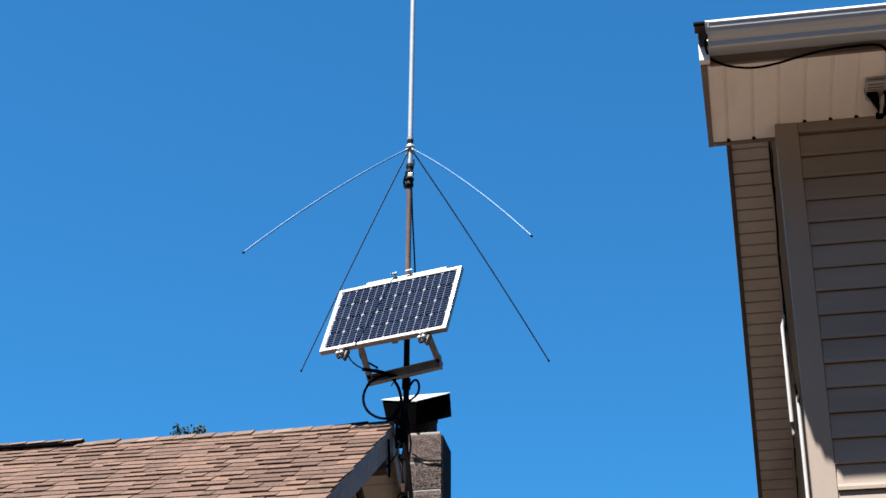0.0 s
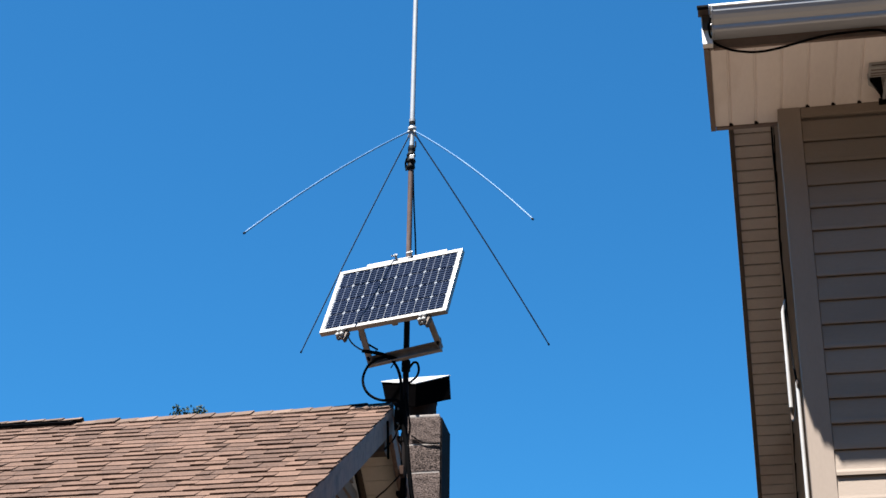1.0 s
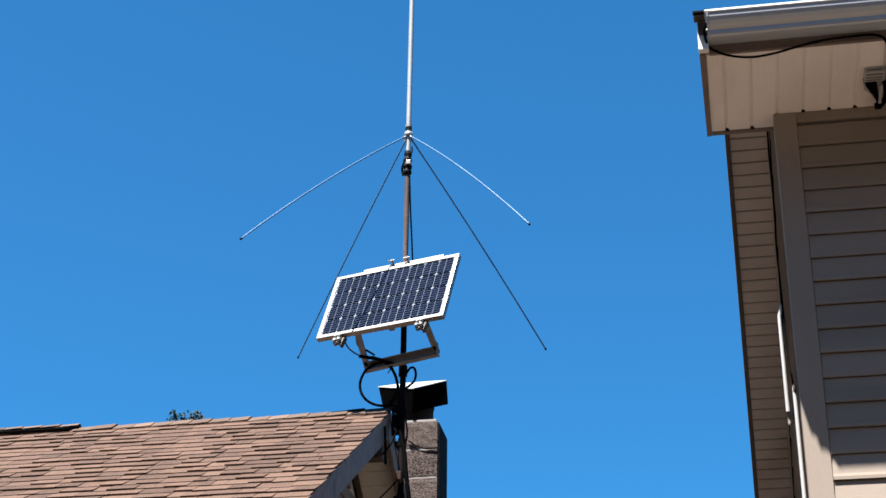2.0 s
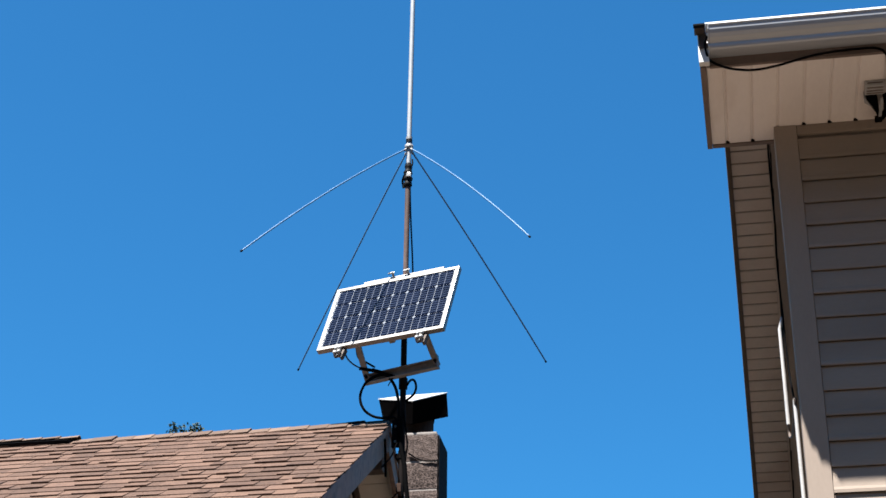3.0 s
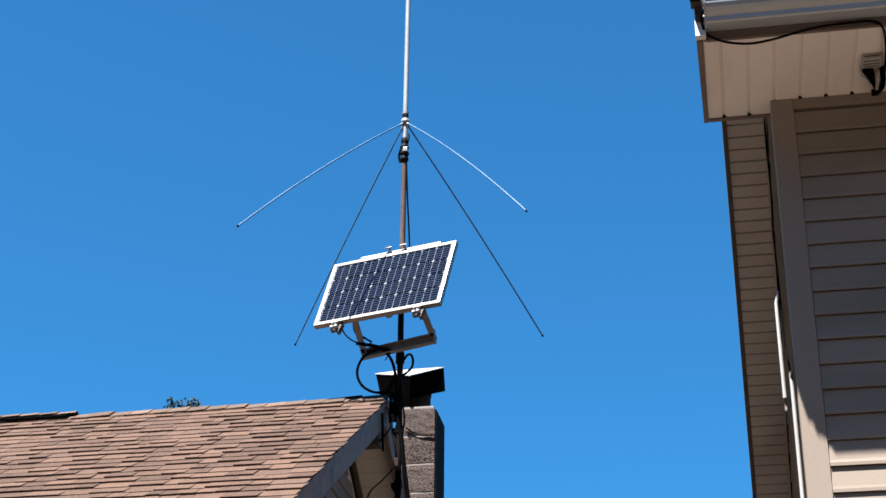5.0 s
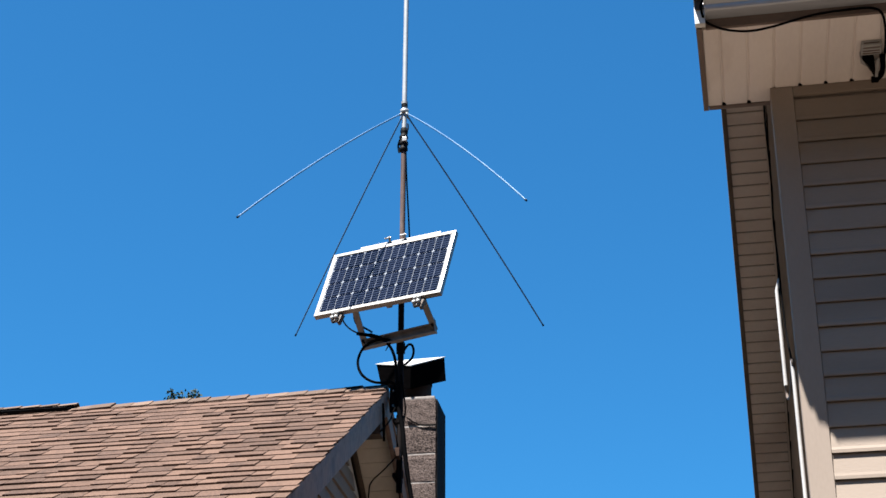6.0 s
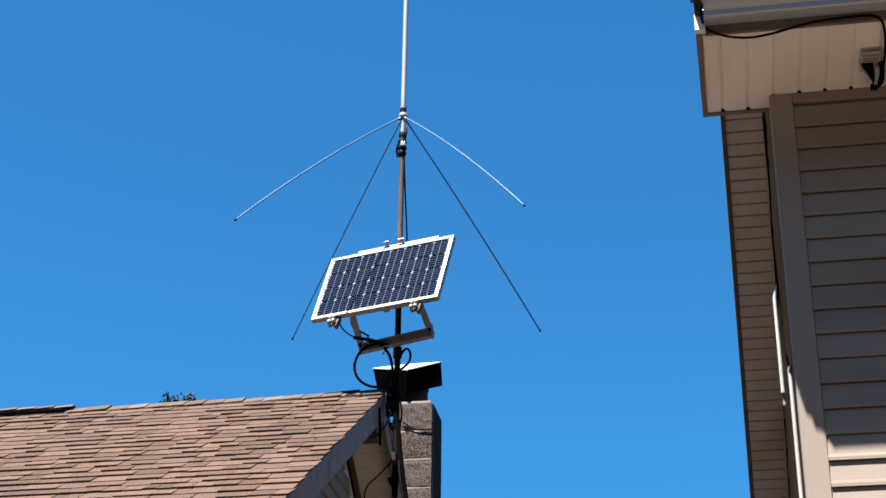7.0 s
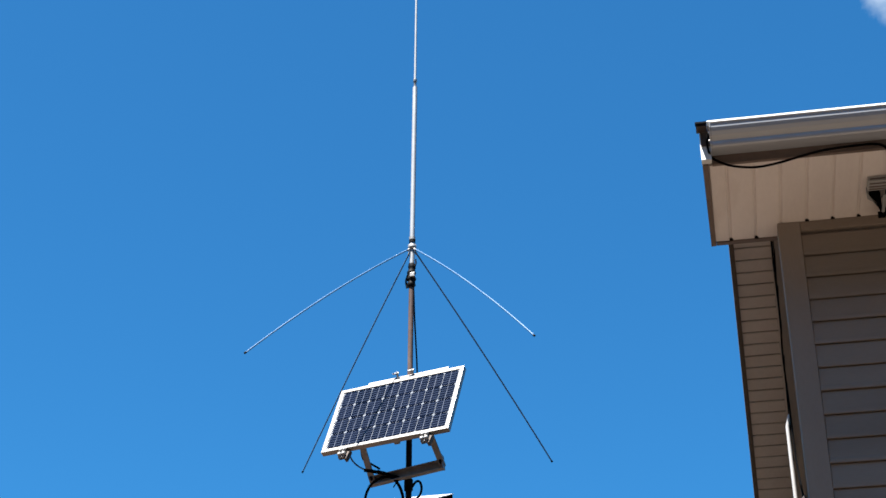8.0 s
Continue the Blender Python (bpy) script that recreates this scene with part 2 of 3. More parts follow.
def tube(line, radii, sides=10, bm=None):
    """A round bar along a line of points, with one radius or a radius for each point."""
    bm = bm or bmesh.new()
    line = [Vector(q) for q in line]
    if not isinstance(radii, (list, tuple)):
        radii = [radii] * len(line)
    rings, side = [], None
    for i, q in enumerate(line):
        d = (line[min(i + 1, len(line) - 1)] - line[max(i - 1, 0)]).normalized()
        if side is None:
            side = d.orthogonal().normalized()
        side = (side - d * side.dot(d)).normalized()
        up = d.cross(side)
        rings.append([bm.verts.new(q + radii[i] * (math.cos(a) * side + math.sin(a) * up)) for a in (2 * math.pi * j / sides for j in range(sides))])
    for r0, r1 in zip(rings, rings[1:]):
        for j in range(sides):
            f = bm.faces.new((r0[j], r0[(j + 1) % sides], r1[(j + 1) % sides], r1[j]))
            f.smooth = True
    bm.faces.new([bm.verts.new(v.co) for v in reversed(rings[0])])
    bm.faces.new([bm.verts.new(v.co) for v in rings[-1]])
    return bm


# ---- ground ----
bm = bmesh.new()
bmesh.ops.create_grid(bm, x_segments=40, y_segments=40, size=1500)
tagged(part("ground", bm, "lawn", None), "dry grass and pale gravel ground between the houses", "ground", kind="structure")

# ---- unseen wall added behind the camera to hold back low sky light ----
part_wall = box(-32, 30, -9.3, -9.0, 0, 14.5)
tagged(part("sky_block_wall", part_wall, "tan_wall", None), "plain dark tan wall, added unseen to block low sky light", "wall", kind="structure")

# ---- the shingled house ----
RX, RY, RZ = -2.182, 10.267, 5.834          # the ridge's end at the gable
PITCH = radians(32.53)
SL = Vector((0, math.cos(PITCH), math.sin(PITCH)))   # up the slope
NR = Vector((0, -math.sin(PITCH), math.cos(PITCH)))  # out of the slope
LEFT = -13.0
SLOPE = 6.0
house = thing("shingled_house", (-7.6, RY, 0), "low house with a brown asphalt shingle gable roof", "house")
EY, EZ = RY - SLOPE * math.cos(PITCH), RZ - SLOPE * math.sin(PITCH)
BY = 2 * RY - EY
WX = RX - 0.30
# walls, closed under the roof, inside the overhangs
prof = [(EY + 0.4, 0), (BY - 0.4, 0), (BY - 0.4, EZ + 0.12), (RY, RZ - 0.22), (EY + 0.4, EZ + 0.12)]
part("wall", prism(prof, LEFT + 0.3, WX, along_x), "cream", house, "cream painted gable wall")
# roof deck of both slopes
for sgn in (1, -1):
    def deck(s, u, v, sgn=sgn):
        q = SL * -u + NR * v
        return (s, RY + sgn * q.y, RZ + q.z)
    r = part("roof", prism([(0, -0.02), (SLOPE, -0.02), (SLOPE, -0.06), (0, -0.06)], LEFT, RX - 0.01, deck), "deck", house)
    if sgn == 1:
        roof = r
    # rake board, its lower lip, soffit and lookouts under the overhang
    part("rake_board", prism([(-0.01, -0.012), (SLOPE, -0.012), (SLOPE, -0.165), (0.10, -0.165)], RX - 0.028, RX + 0.002, deck), "rake", house, "grey painted weathered rake board")
    part("rake_trim", prism([(0.0, -0.004), (SLOPE, -0.004), (SLOPE, -0.05), (0.03, -0.05)], RX + 0.003, RX + 0.012, deck), "rake", house)
    for k in range(48):
        a = 0.06 + k * 0.122
        part("soffit_board", prism([(a, -0.064), (a + 0.1205, -0.064), (a + 0.119, -0.088), (a + 0.001, -0.088)], WX, RX - 0.03, deck), "brown_trim" if sgn == 1 and k % 3 else "cream", house)
    part("frieze_board", prism([(0.16, -0.092), (SLOPE, -0.092), (SLOPE, -0.12), (0.2, -0.12)], WX + 0.002, WX + 0.03, deck), "brown_trim", house, "dark brown board along the top of the gable wall")
for k in range(30):
    z = 2.6 + k * 0.115
    half = (RZ - 0.3 - z) / math.tan(PITCH) - 0.12
    if half > 0.1:
        me = prism([(WX + 0.002, z), (WX + 0.024, z), (WX + 0.006, z + 0.118), (WX + 0.002, z + 0.118)], RY - half, RY + half, along_y)
        part("siding_board", me, "gable", house)
part("peak_block", box(WX + 0.002, RX - 0.03, RY - 0.05, RY + 0.05, RZ - 0.34, RZ - 0.13, 0.006), "brown_trim", house, "dark weathered block under the gable peak")

# ---- ridge caps and the lifted ridge vent ----
CAPW = 0.135
capme = []
for k, reach in ((0, 0.11), (1, 0.116), (2, 0.124), (0, 0.05), (1, 0.055)):
    bm = bmesh.new()
    for sgn in (1, -1):
        def lap(s, u, v, sgn=sgn):
            q = SL * -u + NR * v
            return (s, sgn * q.y, q.z)
        t = 0.011 + 0.003 * k
        prism([(-0.004, t), (reach, t), (reach, 0.004), (-0.004, 0.004)], 0, CAPW + 0.03, lap, bm)
    me = bpy.data.meshes.new("ridge_cap")
    bm.to_mesh(me)
    bm.free()
    me.materials.append(M["ridge"])
    capme.append(me)
rc = random.Random(5)
x = RX - CAPW - 0.03
while x > -8.0:
    lift = 0.02 if x < -4.45 else -0.005
    piece("ridge_cap", rc.choice(capme[3:] if x < -4.45 else capme[:3]), roof, Matrix.Translation((x, RY, RZ + lift + rc.uniform(0, 0.004))) @ Euler((0, radians(-2.8), 0)).to_matrix().to_4x4())
    x -= CAPW
bm = bmesh.new()
for sgn in (1, -1):
    def lap2(s, u, v, sgn=sgn):
        q = SL * -u + NR * v
        return (s, RY + sgn * q.y, RZ + q.z)
    prism([(0, 0.018), (0.04, 0.02), (0.115, 0.034), (0.122, 0.034), (0.122, 0.003), (0, 0.003)], -8.0, -4.374, lap2, bm)
part("ridge_vent", bm, "felt", house, "black ridge vent strip lifted under the caps")
# black strip over the last caps before the gable, shaped as the panel's shadow
bm = bmesh.new()
for x0, x1, t0, rise in ((-2.575, -2.47, 0.004, 0.004), (-2.472, -2.345, 0.010, 0.006), (-2.347, -2.19, 0.006, 0.005)):
    for sgn in (1, -1):
        def curl(s, u, v, sgn=sgn, x0=x0, x1=x1, rise=rise):
            q = SL * -u + NR * v
            return (s, RY + sgn * q.y, RZ + q.z + rise * (s - x0) / (x1 - x0))
        prism([(-0.004, t0 + 0.014), (0.022, t0 + 0.014), (0.03, 0.012), (-0.004, 0.012)], x0, x1, curl, bm)
part("torn_felt", bm, "felt", house, "black strip standing in for a shadow on the ridge")

# ---- chimney ----
STAGE = Matrix.Translation(EYE) @ Matrix.Scale(1.025, 4) @ Matrix.Translation(-EYE)
CX0, CX1, CY0, CY1 = -2.215, -1.94, 10.75, 11.09
CHIMNEY_STAGE = STAGE
chimney = thing("chimney", ((CX0 + CX1) / 2, (CY0 + CY1) / 2, 0), "rough grey-brown block chimney beside the gable", "chimney")
TOPZ = 5.942
part("core", box(CX0 + 0.005, CX1 - 0.005, CY0 + 0.005, CY1 - 0.005, 0, TOPZ - 0.004), "mortar", chimney, "pale mortar joints")
rb = random.Random(3)


def rough_block(seed):
    bm = bmesh.new()
    w, d, h = CX1 - CX0, CY1 - CY0, 0.191
    bmesh.ops.create_cube(bm, size=1.0)
    bmesh.ops.transform(bm, verts=bm.verts, matrix=Matrix.Diagonal((w, d, h, 1)))
    bmesh.ops.subdivide_edges(bm, edges=bm.edges, cuts=5, use_grid_fill=True)
    for v in bm.verts:
        k = noise.noise(v.co * 22 + Vector((seed, 0, 0))) * 0.003 + noise.noise(v.co * 60 + Vector((0, seed, 0))) * 0.003
        edge = sum(abs(abs(c) - s / 2) < 1e-4 for c, s in zip(v.co, (w, d, h)))
        v.co += Vector((math.copysign(1, v.co.x) * (abs(abs(v.co.x) - w / 2) < 1e-4), math.copysign(1, v.co.y) * (abs(abs(v.co.y) - d / 2) < 1e-4), 0)) * k
        if edge >= 2:
            v.co *= 0.985
    me = bpy.data.meshes.new("block")
    bm.normal_update()
    bm.to_mesh(me)
    bm.free()
    me.materials.append(M["block"])
    return me


blocks = [rough_block(s) for s in (1, 8, 15, 22)]
for i in range(29):
    z = TOPZ - 0.1 - i * 0.2035
    if z > 0.08:
        piece("block", blocks[(i * 3) % 4], chimney, Matrix.Translation(((CX0 + CX1) / 2, (CY0 + CY1) / 2, z)))
part("crown", box(CX0 + 0.01, CX1 - 0.01, CY0 + 0.01, CY1 - 0.01, TOPZ - 0.003, TOPZ + 0.018, 0.006), "mortar", chimney)
# thin near-black sheet over the blocks of the +X side
part("tar_coat", box(CX1 + 0.0005, CX1 + 0.009, CY0 + 0.012, CY1 + 0.002, 0, TOPZ - 0.008, 0.003), "black_side", chimney, "black sheet over the house-facing side")
ccx, ccy = -2.11, 10.955
part("flue", tube([(ccx, ccy, TOPZ), (ccx, ccy, TOPZ + 0.03), (ccx, ccy, TOPZ + 0.034), (ccx, ccy, TOPZ + 0.2)], [0.108, 0.108, 0.1, 0.1], 20), "flue", chimney, "brown clay flue pipe")
hx, hy = -2.171, 10.92
# corners of the hood, set askew: left, front, right, back
top = [(-0.216, -0.062, 6.262), (0.062, -0.216, 6.165), (0.250, 0.062, 6.335), (-0.062, 0.216, 6.400)]
low = [(-0.178, -0.055, 6.085), (0.055, -0.190, 6.010), (0.262, 0.062, 6.155), (-0.05, 0.18, 6.160)]
hood = bmesh.new()
for inset in (1.0, 0.955):
    a, b = ([hood.verts.new((hx + x * inset, hy + y * inset, z)) for x, y, z in ring] for ring in (low, top))
    for j in range(4):
        hood.faces.new((a[j], a[(j + 1) % 4], b[(j + 1) % 4], b[j]))
bmesh.ops.recalc_face_normals(hood, faces=hood.faces)
part("cap_skirt", hood, "cap_dark", chimney, "sooty black metal cap skirt")
lid = bmesh.new()
rim = [Vector((hx + x * 1.03, hy + y * 1.03, z + 0.002)) for x, y, z in top]
lo = [lid.verts.new(q) for q in rim]
hi = [lid.verts.new(q + Vector((0, 0, 0.006))) for q in rim]
lid.faces.new((lo[3], lo[2], lo[1]))
lid.faces.new((lo[3], lo[1], lo[0]))
lid.faces.new((hi[1], hi[2], hi[3]))
lid.faces.new((hi[0], hi[1], hi[3]))
for j in range(4):
    lid.faces.new((lo[j], lo[(j + 1) % 4], hi[(j + 1) % 4], hi[j]))
bmesh.ops.recalc_face_normals(lid, faces=lid.faces)
part("cap_lid", lid, "cap_lid", chimney, "bent pale metal lid")
part("collar", tube([(ccx, ccy, 6.115), (ccx, ccy, 6.2)], 0.106, 20), "cap_dark", chimney)

# ---- mast, antenna and panel: set to true size by STAGE ----
STAGE = Matrix.Translation(EYE) @ Matrix.Scale(0.966, 4) @ Matrix.Translation(-EYE)
MX, MY = -2.160, 10.6
mast = thing("antenna_mast", (MX, MY, 5.22), "rusty steel pipe mast fixed beside the gable peak", "mast")
HUB = Vector((MX + 0.002, MY, 8.175))
part("upper_pipe", tube([(MX - 0.002, MY, 6.62), (MX, MY, 7.95)], 0.0195, 16), "rust", mast, "rust-brown pipe")
part("lower_pipe", tube([(MX, MY, 5.22), (MX - 0.002, MY, 6.625)], 0.0215, 16), "dark_pipe", mast, "dark pipe with cable tied along it")
for z in (5.33, 5.72):
    part("standoff", box(MX - 0.05, MX - 0.006, MY, MY + 0.16, z, z + 0.03, 0.003), "dark_pipe", mast)
    part("clamp", tube([(MX, MY, z - 0.012), (MX, MY, z + 0.042)], 0.027, 14), "dark_pipe", mast)
part("wall_plate", box(MX - 0.078, MX - 0.014, MY + 0.012, MY + 0.03, 5.80, 6.0, 0.004), "dark_pipe", mast, "dark steel plate tying the mast to the gable peak")
for z in (5.84, 5.95):
    part("plate_bolt", tube([(MX - 0.05, MY + 0.012, z), (MX - 0.05, MY - 0.002, z)], 0.008, 8), "steel", mast)
part("tape_wrap", tube(smooth_line([(MX - 0.004, MY - 0.002, 7.83), (MX + 0.002, MY - 0.002, 7.88), (MX - 0.003, MY, 7.93), (MX + 0.002, MY, 7.985), (MX, MY, 8.03)], 5), [0.024, 0.029, 0.033, 0.031, 0.027, 0.026, 0.032, 0.035, 0.033, 0.028, 0.027, 0.031, 0.034, 0.031, 0.026, 0.025, 0.028, 0.029, 0.028, 0.026, 0.024], 12), "tape", mast, "lumpy black tape round the joint")
part("tape_end", tube(smooth_line([(MX - 0.028, MY - 0.01, 7.93), (MX - 0.038, MY - 0.015, 7.88), (MX - 0.03, MY - 0.015, 7.82)], 5), 0.008, 8), "tape", mast)
part("tape_tail", tube(smooth_line([(MX + 0.02, MY - 0.01, 7.99), (MX + 0.034, MY - 0.015, 8.02), (MX + 0.032, MY - 0.015, 8.06)], 5), 0.006, 8), "tape", mast)
part("connector", box(MX - 0.005, MX + 0.03, MY - 0.045, MY - 0.02, 7.9, 7.935, 0.004), "steel", mast)

# ---- antenna ----
antenna = thing("ground_plane_antenna", (HUB.x, HUB.y, 8.0), "tall white whip antenna with four drooping radial rods", "antenna")
part("base_tube", tube([(HUB.x - 0.001, MY, 8.0), (HUB.x, MY, 8.24)], 0.019, 16), "fibreglass", antenna)
part("hub", tube([HUB + Vector((0, 0, -0.02)), HUB + Vector((0, 0, -0.016)), HUB + Vector((0, 0, 0.016)), HUB + Vector((0, 0, 0.02))], [0.024, 0.032, 0.032, 0.024], 16), "steel", antenna, "metal hub ring that holds the radials")
part("dark_band", tube([(HUB.x, MY, 8.215), (HUB.x, MY, 8.225), (HUB.x, MY, 8.24)], 0.024, 16), "tape", antenna, "black band")
part("ferrule", tube([(HUB.x, MY, 8.24), (HUB.x, MY, 8.262)], 0.024, 16), "steel", antenna)
JZ = 9.685
part("lower_whip", tube([(HUB.x, MY, 8.26), (HUB.x + 0.006, MY, JZ - 0.03)], 0.0185, 16), "fibreglass", antenna, "white fibreglass tube")
part("whip_joint", tube([(HUB.x + 0.006, MY, JZ - 0.03), (HUB.x + 0.006, MY, JZ + 0.02), (HUB.x + 0.006, MY, JZ + 0.025), (HUB.x + 0.006, MY, JZ + 0.055)], [0.011, 0.011, 0.016, 0.013], 14), "steel", antenna)
part("upper_whip", tube([(HUB.x + 0.006, MY, JZ + 0.05), (HUB.x + 0.012, MY, 13.2)], [0.0095, 0.006], 12), "fibreglass", antenna, "thin white upper whip")
for az, sag in ((228.5, 0.046), (-43.0, 0.048), (137.6, 0.02), (50.4, 0.025)):
    L, droop = 1.92, radians(45.8)
    out = Vector((math.sin(droop) * math.cos(radians(az)), math.sin(droop) * math.sin(radians(az)), -math.cos(droop)))
    line = [HUB + out * (0.02 + (L - 0.02) * i / 14) + Vector((0, 0, sag * 4 * (i / 14) * (1 - i / 14))) for i in range(15)]
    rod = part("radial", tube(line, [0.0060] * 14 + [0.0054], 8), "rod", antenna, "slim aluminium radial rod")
    part("tip", tube([line[-1] - out * 0.012, line[-1] + out * 0.004], 0.0075, 8), "tape", rod)
    part("socket", tube([HUB + out * 0.02, HUB + out * 0.06], 0.0095, 8), "steel", rod)

# ---- solar panel ----
PW, PH = 0.974, 0.640
PC = Vector((-2.2434, 10.427, 6.765))
yaw, tilt, rl = radians(-15.3), radians(66.7), radians(-0.5)
pu = Vector((math.cos(yaw), math.sin(yaw), 0))
pv = math.cos(tilt) * Vector((-math.sin(yaw), math.cos(yaw), 0)) + math.sin(tilt) * Vector((0, 0, 1))
pu, pv = math.cos(rl) * pu + math.sin(rl) * pv, -math.sin(rl) * pu + math.cos(rl) * pv
pn = pu.cross(pv)
PM = Matrix(((pu.x, pv.x, pn.x, PC.x), (pu.y, pv.y, pn.y, PC.y), (pu.z, pv.z, pn.z, PC.z), (0, 0, 0, 1)))
panel = thing("solar_panel", PC - pv * PH / 2, "dark blue solar panel in a pale aluminium frame", "solar panel")
FW = 0.027
hw, hh = PW / 2, PH / 2
for a in ((-hw, hw, hh - FW, hh), (-hw, hw, -hh, -hh + FW), (-hw, -hw + FW, -hh + FW, hh - FW), (hw - FW, hw, -hh + FW, hh - FW)):
    part("frame_rail", box(*a, -0.035, 0.004, 0.002, m=PM), "frame", panel)
sheet = part("backsheet", box(-hw + FW - 0.004, hw - FW + 0.004, -hh + FW - 0.004, hh - FW + 0.004, -0.006, -0.003, m=PM), "sheet", panel, "pale sheet between the cells")
NC, NR_ = 8, 4
iw, ih = PW - 2 * FW - 0.012, PH - 2 * FW - 0.012
cw, ch = iw / NC, ih / NR_
bm = bmesh.new()
g, c = 0.0022, 0.0105
ring = [(-cw / 2 + g + c, -ch / 2 + g), (cw / 2 - g - c, -ch / 2 + g), (cw / 2 - g, -ch / 2 + g + c), (cw / 2 - g, ch / 2 - g - c), (cw / 2 - g - c, ch / 2 - g), (-cw / 2 + g + c, ch / 2 - g), (-cw / 2 + g, ch / 2 - g - c), (-cw / 2 + g, -ch / 2 + g + c)]
lo = [bm.verts.new((*q, 0)) for q in ring]
hi = [bm.verts.new((*q, 0.0012)) for q in ring]
bm.faces.new(hi)
for j in range(8):
    bm.faces.new((lo[j], lo[(j + 1) % 8], hi[(j + 1) % 8], hi[j]))
cellme = bpy.data.meshes.new("cell")
bm.to_mesh(cellme)
bm.free()
cellme.materials.append(M["cell"])
bm = box(-cw / 2 + g, cw / 2 - g, -0.0028, 0.0028, 0.0012, 0.0014)
fingerme = bpy.data.meshes.new("finger")
bm.to_mesh(fingerme)
bm.free()
fingerme.materials.append(M["finger"])
bm = bmesh.new()
box(-0.0021, 0.0021, -ch / 2 + g, ch / 2 - g, 0.0012, 0.0017, bm=bm)
barme = bpy.data.meshes.new("busbar")
bm.to_mesh(barme)
bm.free()
barme.materials.append(M["silver"])
for i in range(NC):
    for j in range(NR_):
        at = PM @ Matrix.Translation((-iw / 2 + cw * (i + 0.5), -ih / 2 + ch * (j + 0.5), -0.0025))
        cell = piece("cell", cellme, panel, at)
        piece("busbar", barme, cell, Matrix.Identity(4))
        for k in range(1, 6):
            piece("finger", fingerme, cell, Matrix.Translation((0, -ch / 2 + ch * k / 6, 0)))
# a second, offset rail along the top edge and the hardware on it
part("top_rail", box(-hw + 0.21, hw - 0.13, hh + 0.001, hh + 0.032, -0.035, -0.002, 0.002, m=PM), "frame", panel, "short pale rail bolted along the top edge")
part("top_lip", box(-hw + 0.13, hw - 0.16, hh + 0.001, hh + 0.012, -0.035, -0.004, 0.002, m=PM), "frame", panel)
for u in (-0.045, 0.075):
    part("wing_bolt", tube([PM @ Vector((u, hh + 0.03, -0.01)), PM @ Vector((u + 0.004, hh + 0.05, 0.03))], 0.008, 8), "steel", panel)
    part("wing_nut", box(u - 0.03, u + 0.02, hh + 0.036, hh + 0.048, 0.02, 0.03, 0.003, m=PM), "steel", panel)
for u in (-0.315, 0.315):
    cl = part("frame_clamp", box(u - 0.024, u + 0.024, -hh - 0.075, -hh - 0.001, -0.032, -0.004, 0.004, m=PM), "bracket", panel, "zinc clamp under the lower edge")
    for du, dv, r in ((-0.014, 0.015, 0.0125), (0.016, 0.013, 0.0125), (-0.013, 0.052, 0.0165), (0.018, 0.050, 0.0155)):
        ends = [PM @ Vector((u + du, -hh - dv, w)) for w in (-0.006, 0.006, 0.012, 0.015)]
        part("clamp_bolt", tube(ends, [r, r, r * 0.8, r * 0.4], 10), "steel", cl)
    # metal tab; the dark brown puts its shade into the colour
    part("clamp_tab", prism([(u + 0.024, -hh - 0.001), (u + 0.05, -hh - 0.001), (u + 0.038, -hh - 0.085), (u + 0.022, -hh - 0.085)], -0.05, -0.015, lambda t, a, b: PM @ Vector((a, b, t))), "brown_trim", cl)
    part("nut", tube([PM @ Vector((u, -hh - 0.092, -0.010)), PM @ Vector((u, -hh - 0.070, -0.010))], 0.009, 6), "tape", cl)

# ---- bracket that carries the panel ----
bracket = thing("panel_bracket", (MX, MY, 6.27), "weathered metal channel bracket clamped to the mast", "bracket")
b0, b1 = Vector((-2.415, 10.55, 6.240)), Vector((-1.885, 10.47, 6.297))
bd = (b1 - b0).normalized()
bup = (Vector((0, 0, 1)) - bd * bd.z).normalized()
bf = bd.cross(bup)
BL = (b1 - b0).length
BM = Matrix(((bd.x, bf.x, bup.x, b0.x), (bd.y, bf.y, bup.y, b0.y), (bd.z, bf.z, bup.z, b0.z), (0, 0, 0, 1)))
chan = prism([(0, 0), (0.045, 0), (0.045, 0.004), (0.004, 0.004), (0.004, 0.062), (0.045, 0.062), (0.045, 0.066), (0, 0.066)], 0, BL, along_x)
bmesh.ops.transform(chan, verts=chan.verts, matrix=BM)
part("channel", chan, "bracket", bracket)
for x0, top in ((0.02, PM @ Vector((-0.185, -hh + 0.02, -0.045))), (BL - 0.012, PM @ Vector((0.33, -hh + 0.02, -0.045)))):
    foot = BM @ Vector((x0, 0.02, 0.05))
    d = (top - foot).normalized()
    s = (bd - d * bd.dot(d)).normalized()
    t = d.cross(s)
    AM = Matrix(((s.x, t.x, d.x, foot.x), (s.y, t.y, d.y, foot.y), (s.z, t.z, d.z, foot.z), (0, 0, 0, 1)))
    part("arm", box(-0.021, 0.021, -0.01, 0.01, -0.03, (top - foot).length, 0.003, m=AM), "bracket", bracket)
    part("arm_bolt", tube([foot - bf * 0.04, foot + bf * 0.035], 0.011, 8), "dark_pipe", bracket)
part("end_plate", box(BL - 0.006, BL + 0.004, 0, 0.045, -0.004, 0.10, 0.002, m=BM), "bracket", bracket)
part("mast_clamp", tube([(MX - 0.002, MY, 6.225), (MX - 0.002, MY, 6.30)], 0.031, 14), "dark_pipe", bracket)
part("rail", box(-0.02, 0.02, -hh + 0.02, hh + 0.02, -0.07, -0.037, 0.003, m=PM @ Matrix.Translation((0.07, 0, 0))), "bracket", bracket)
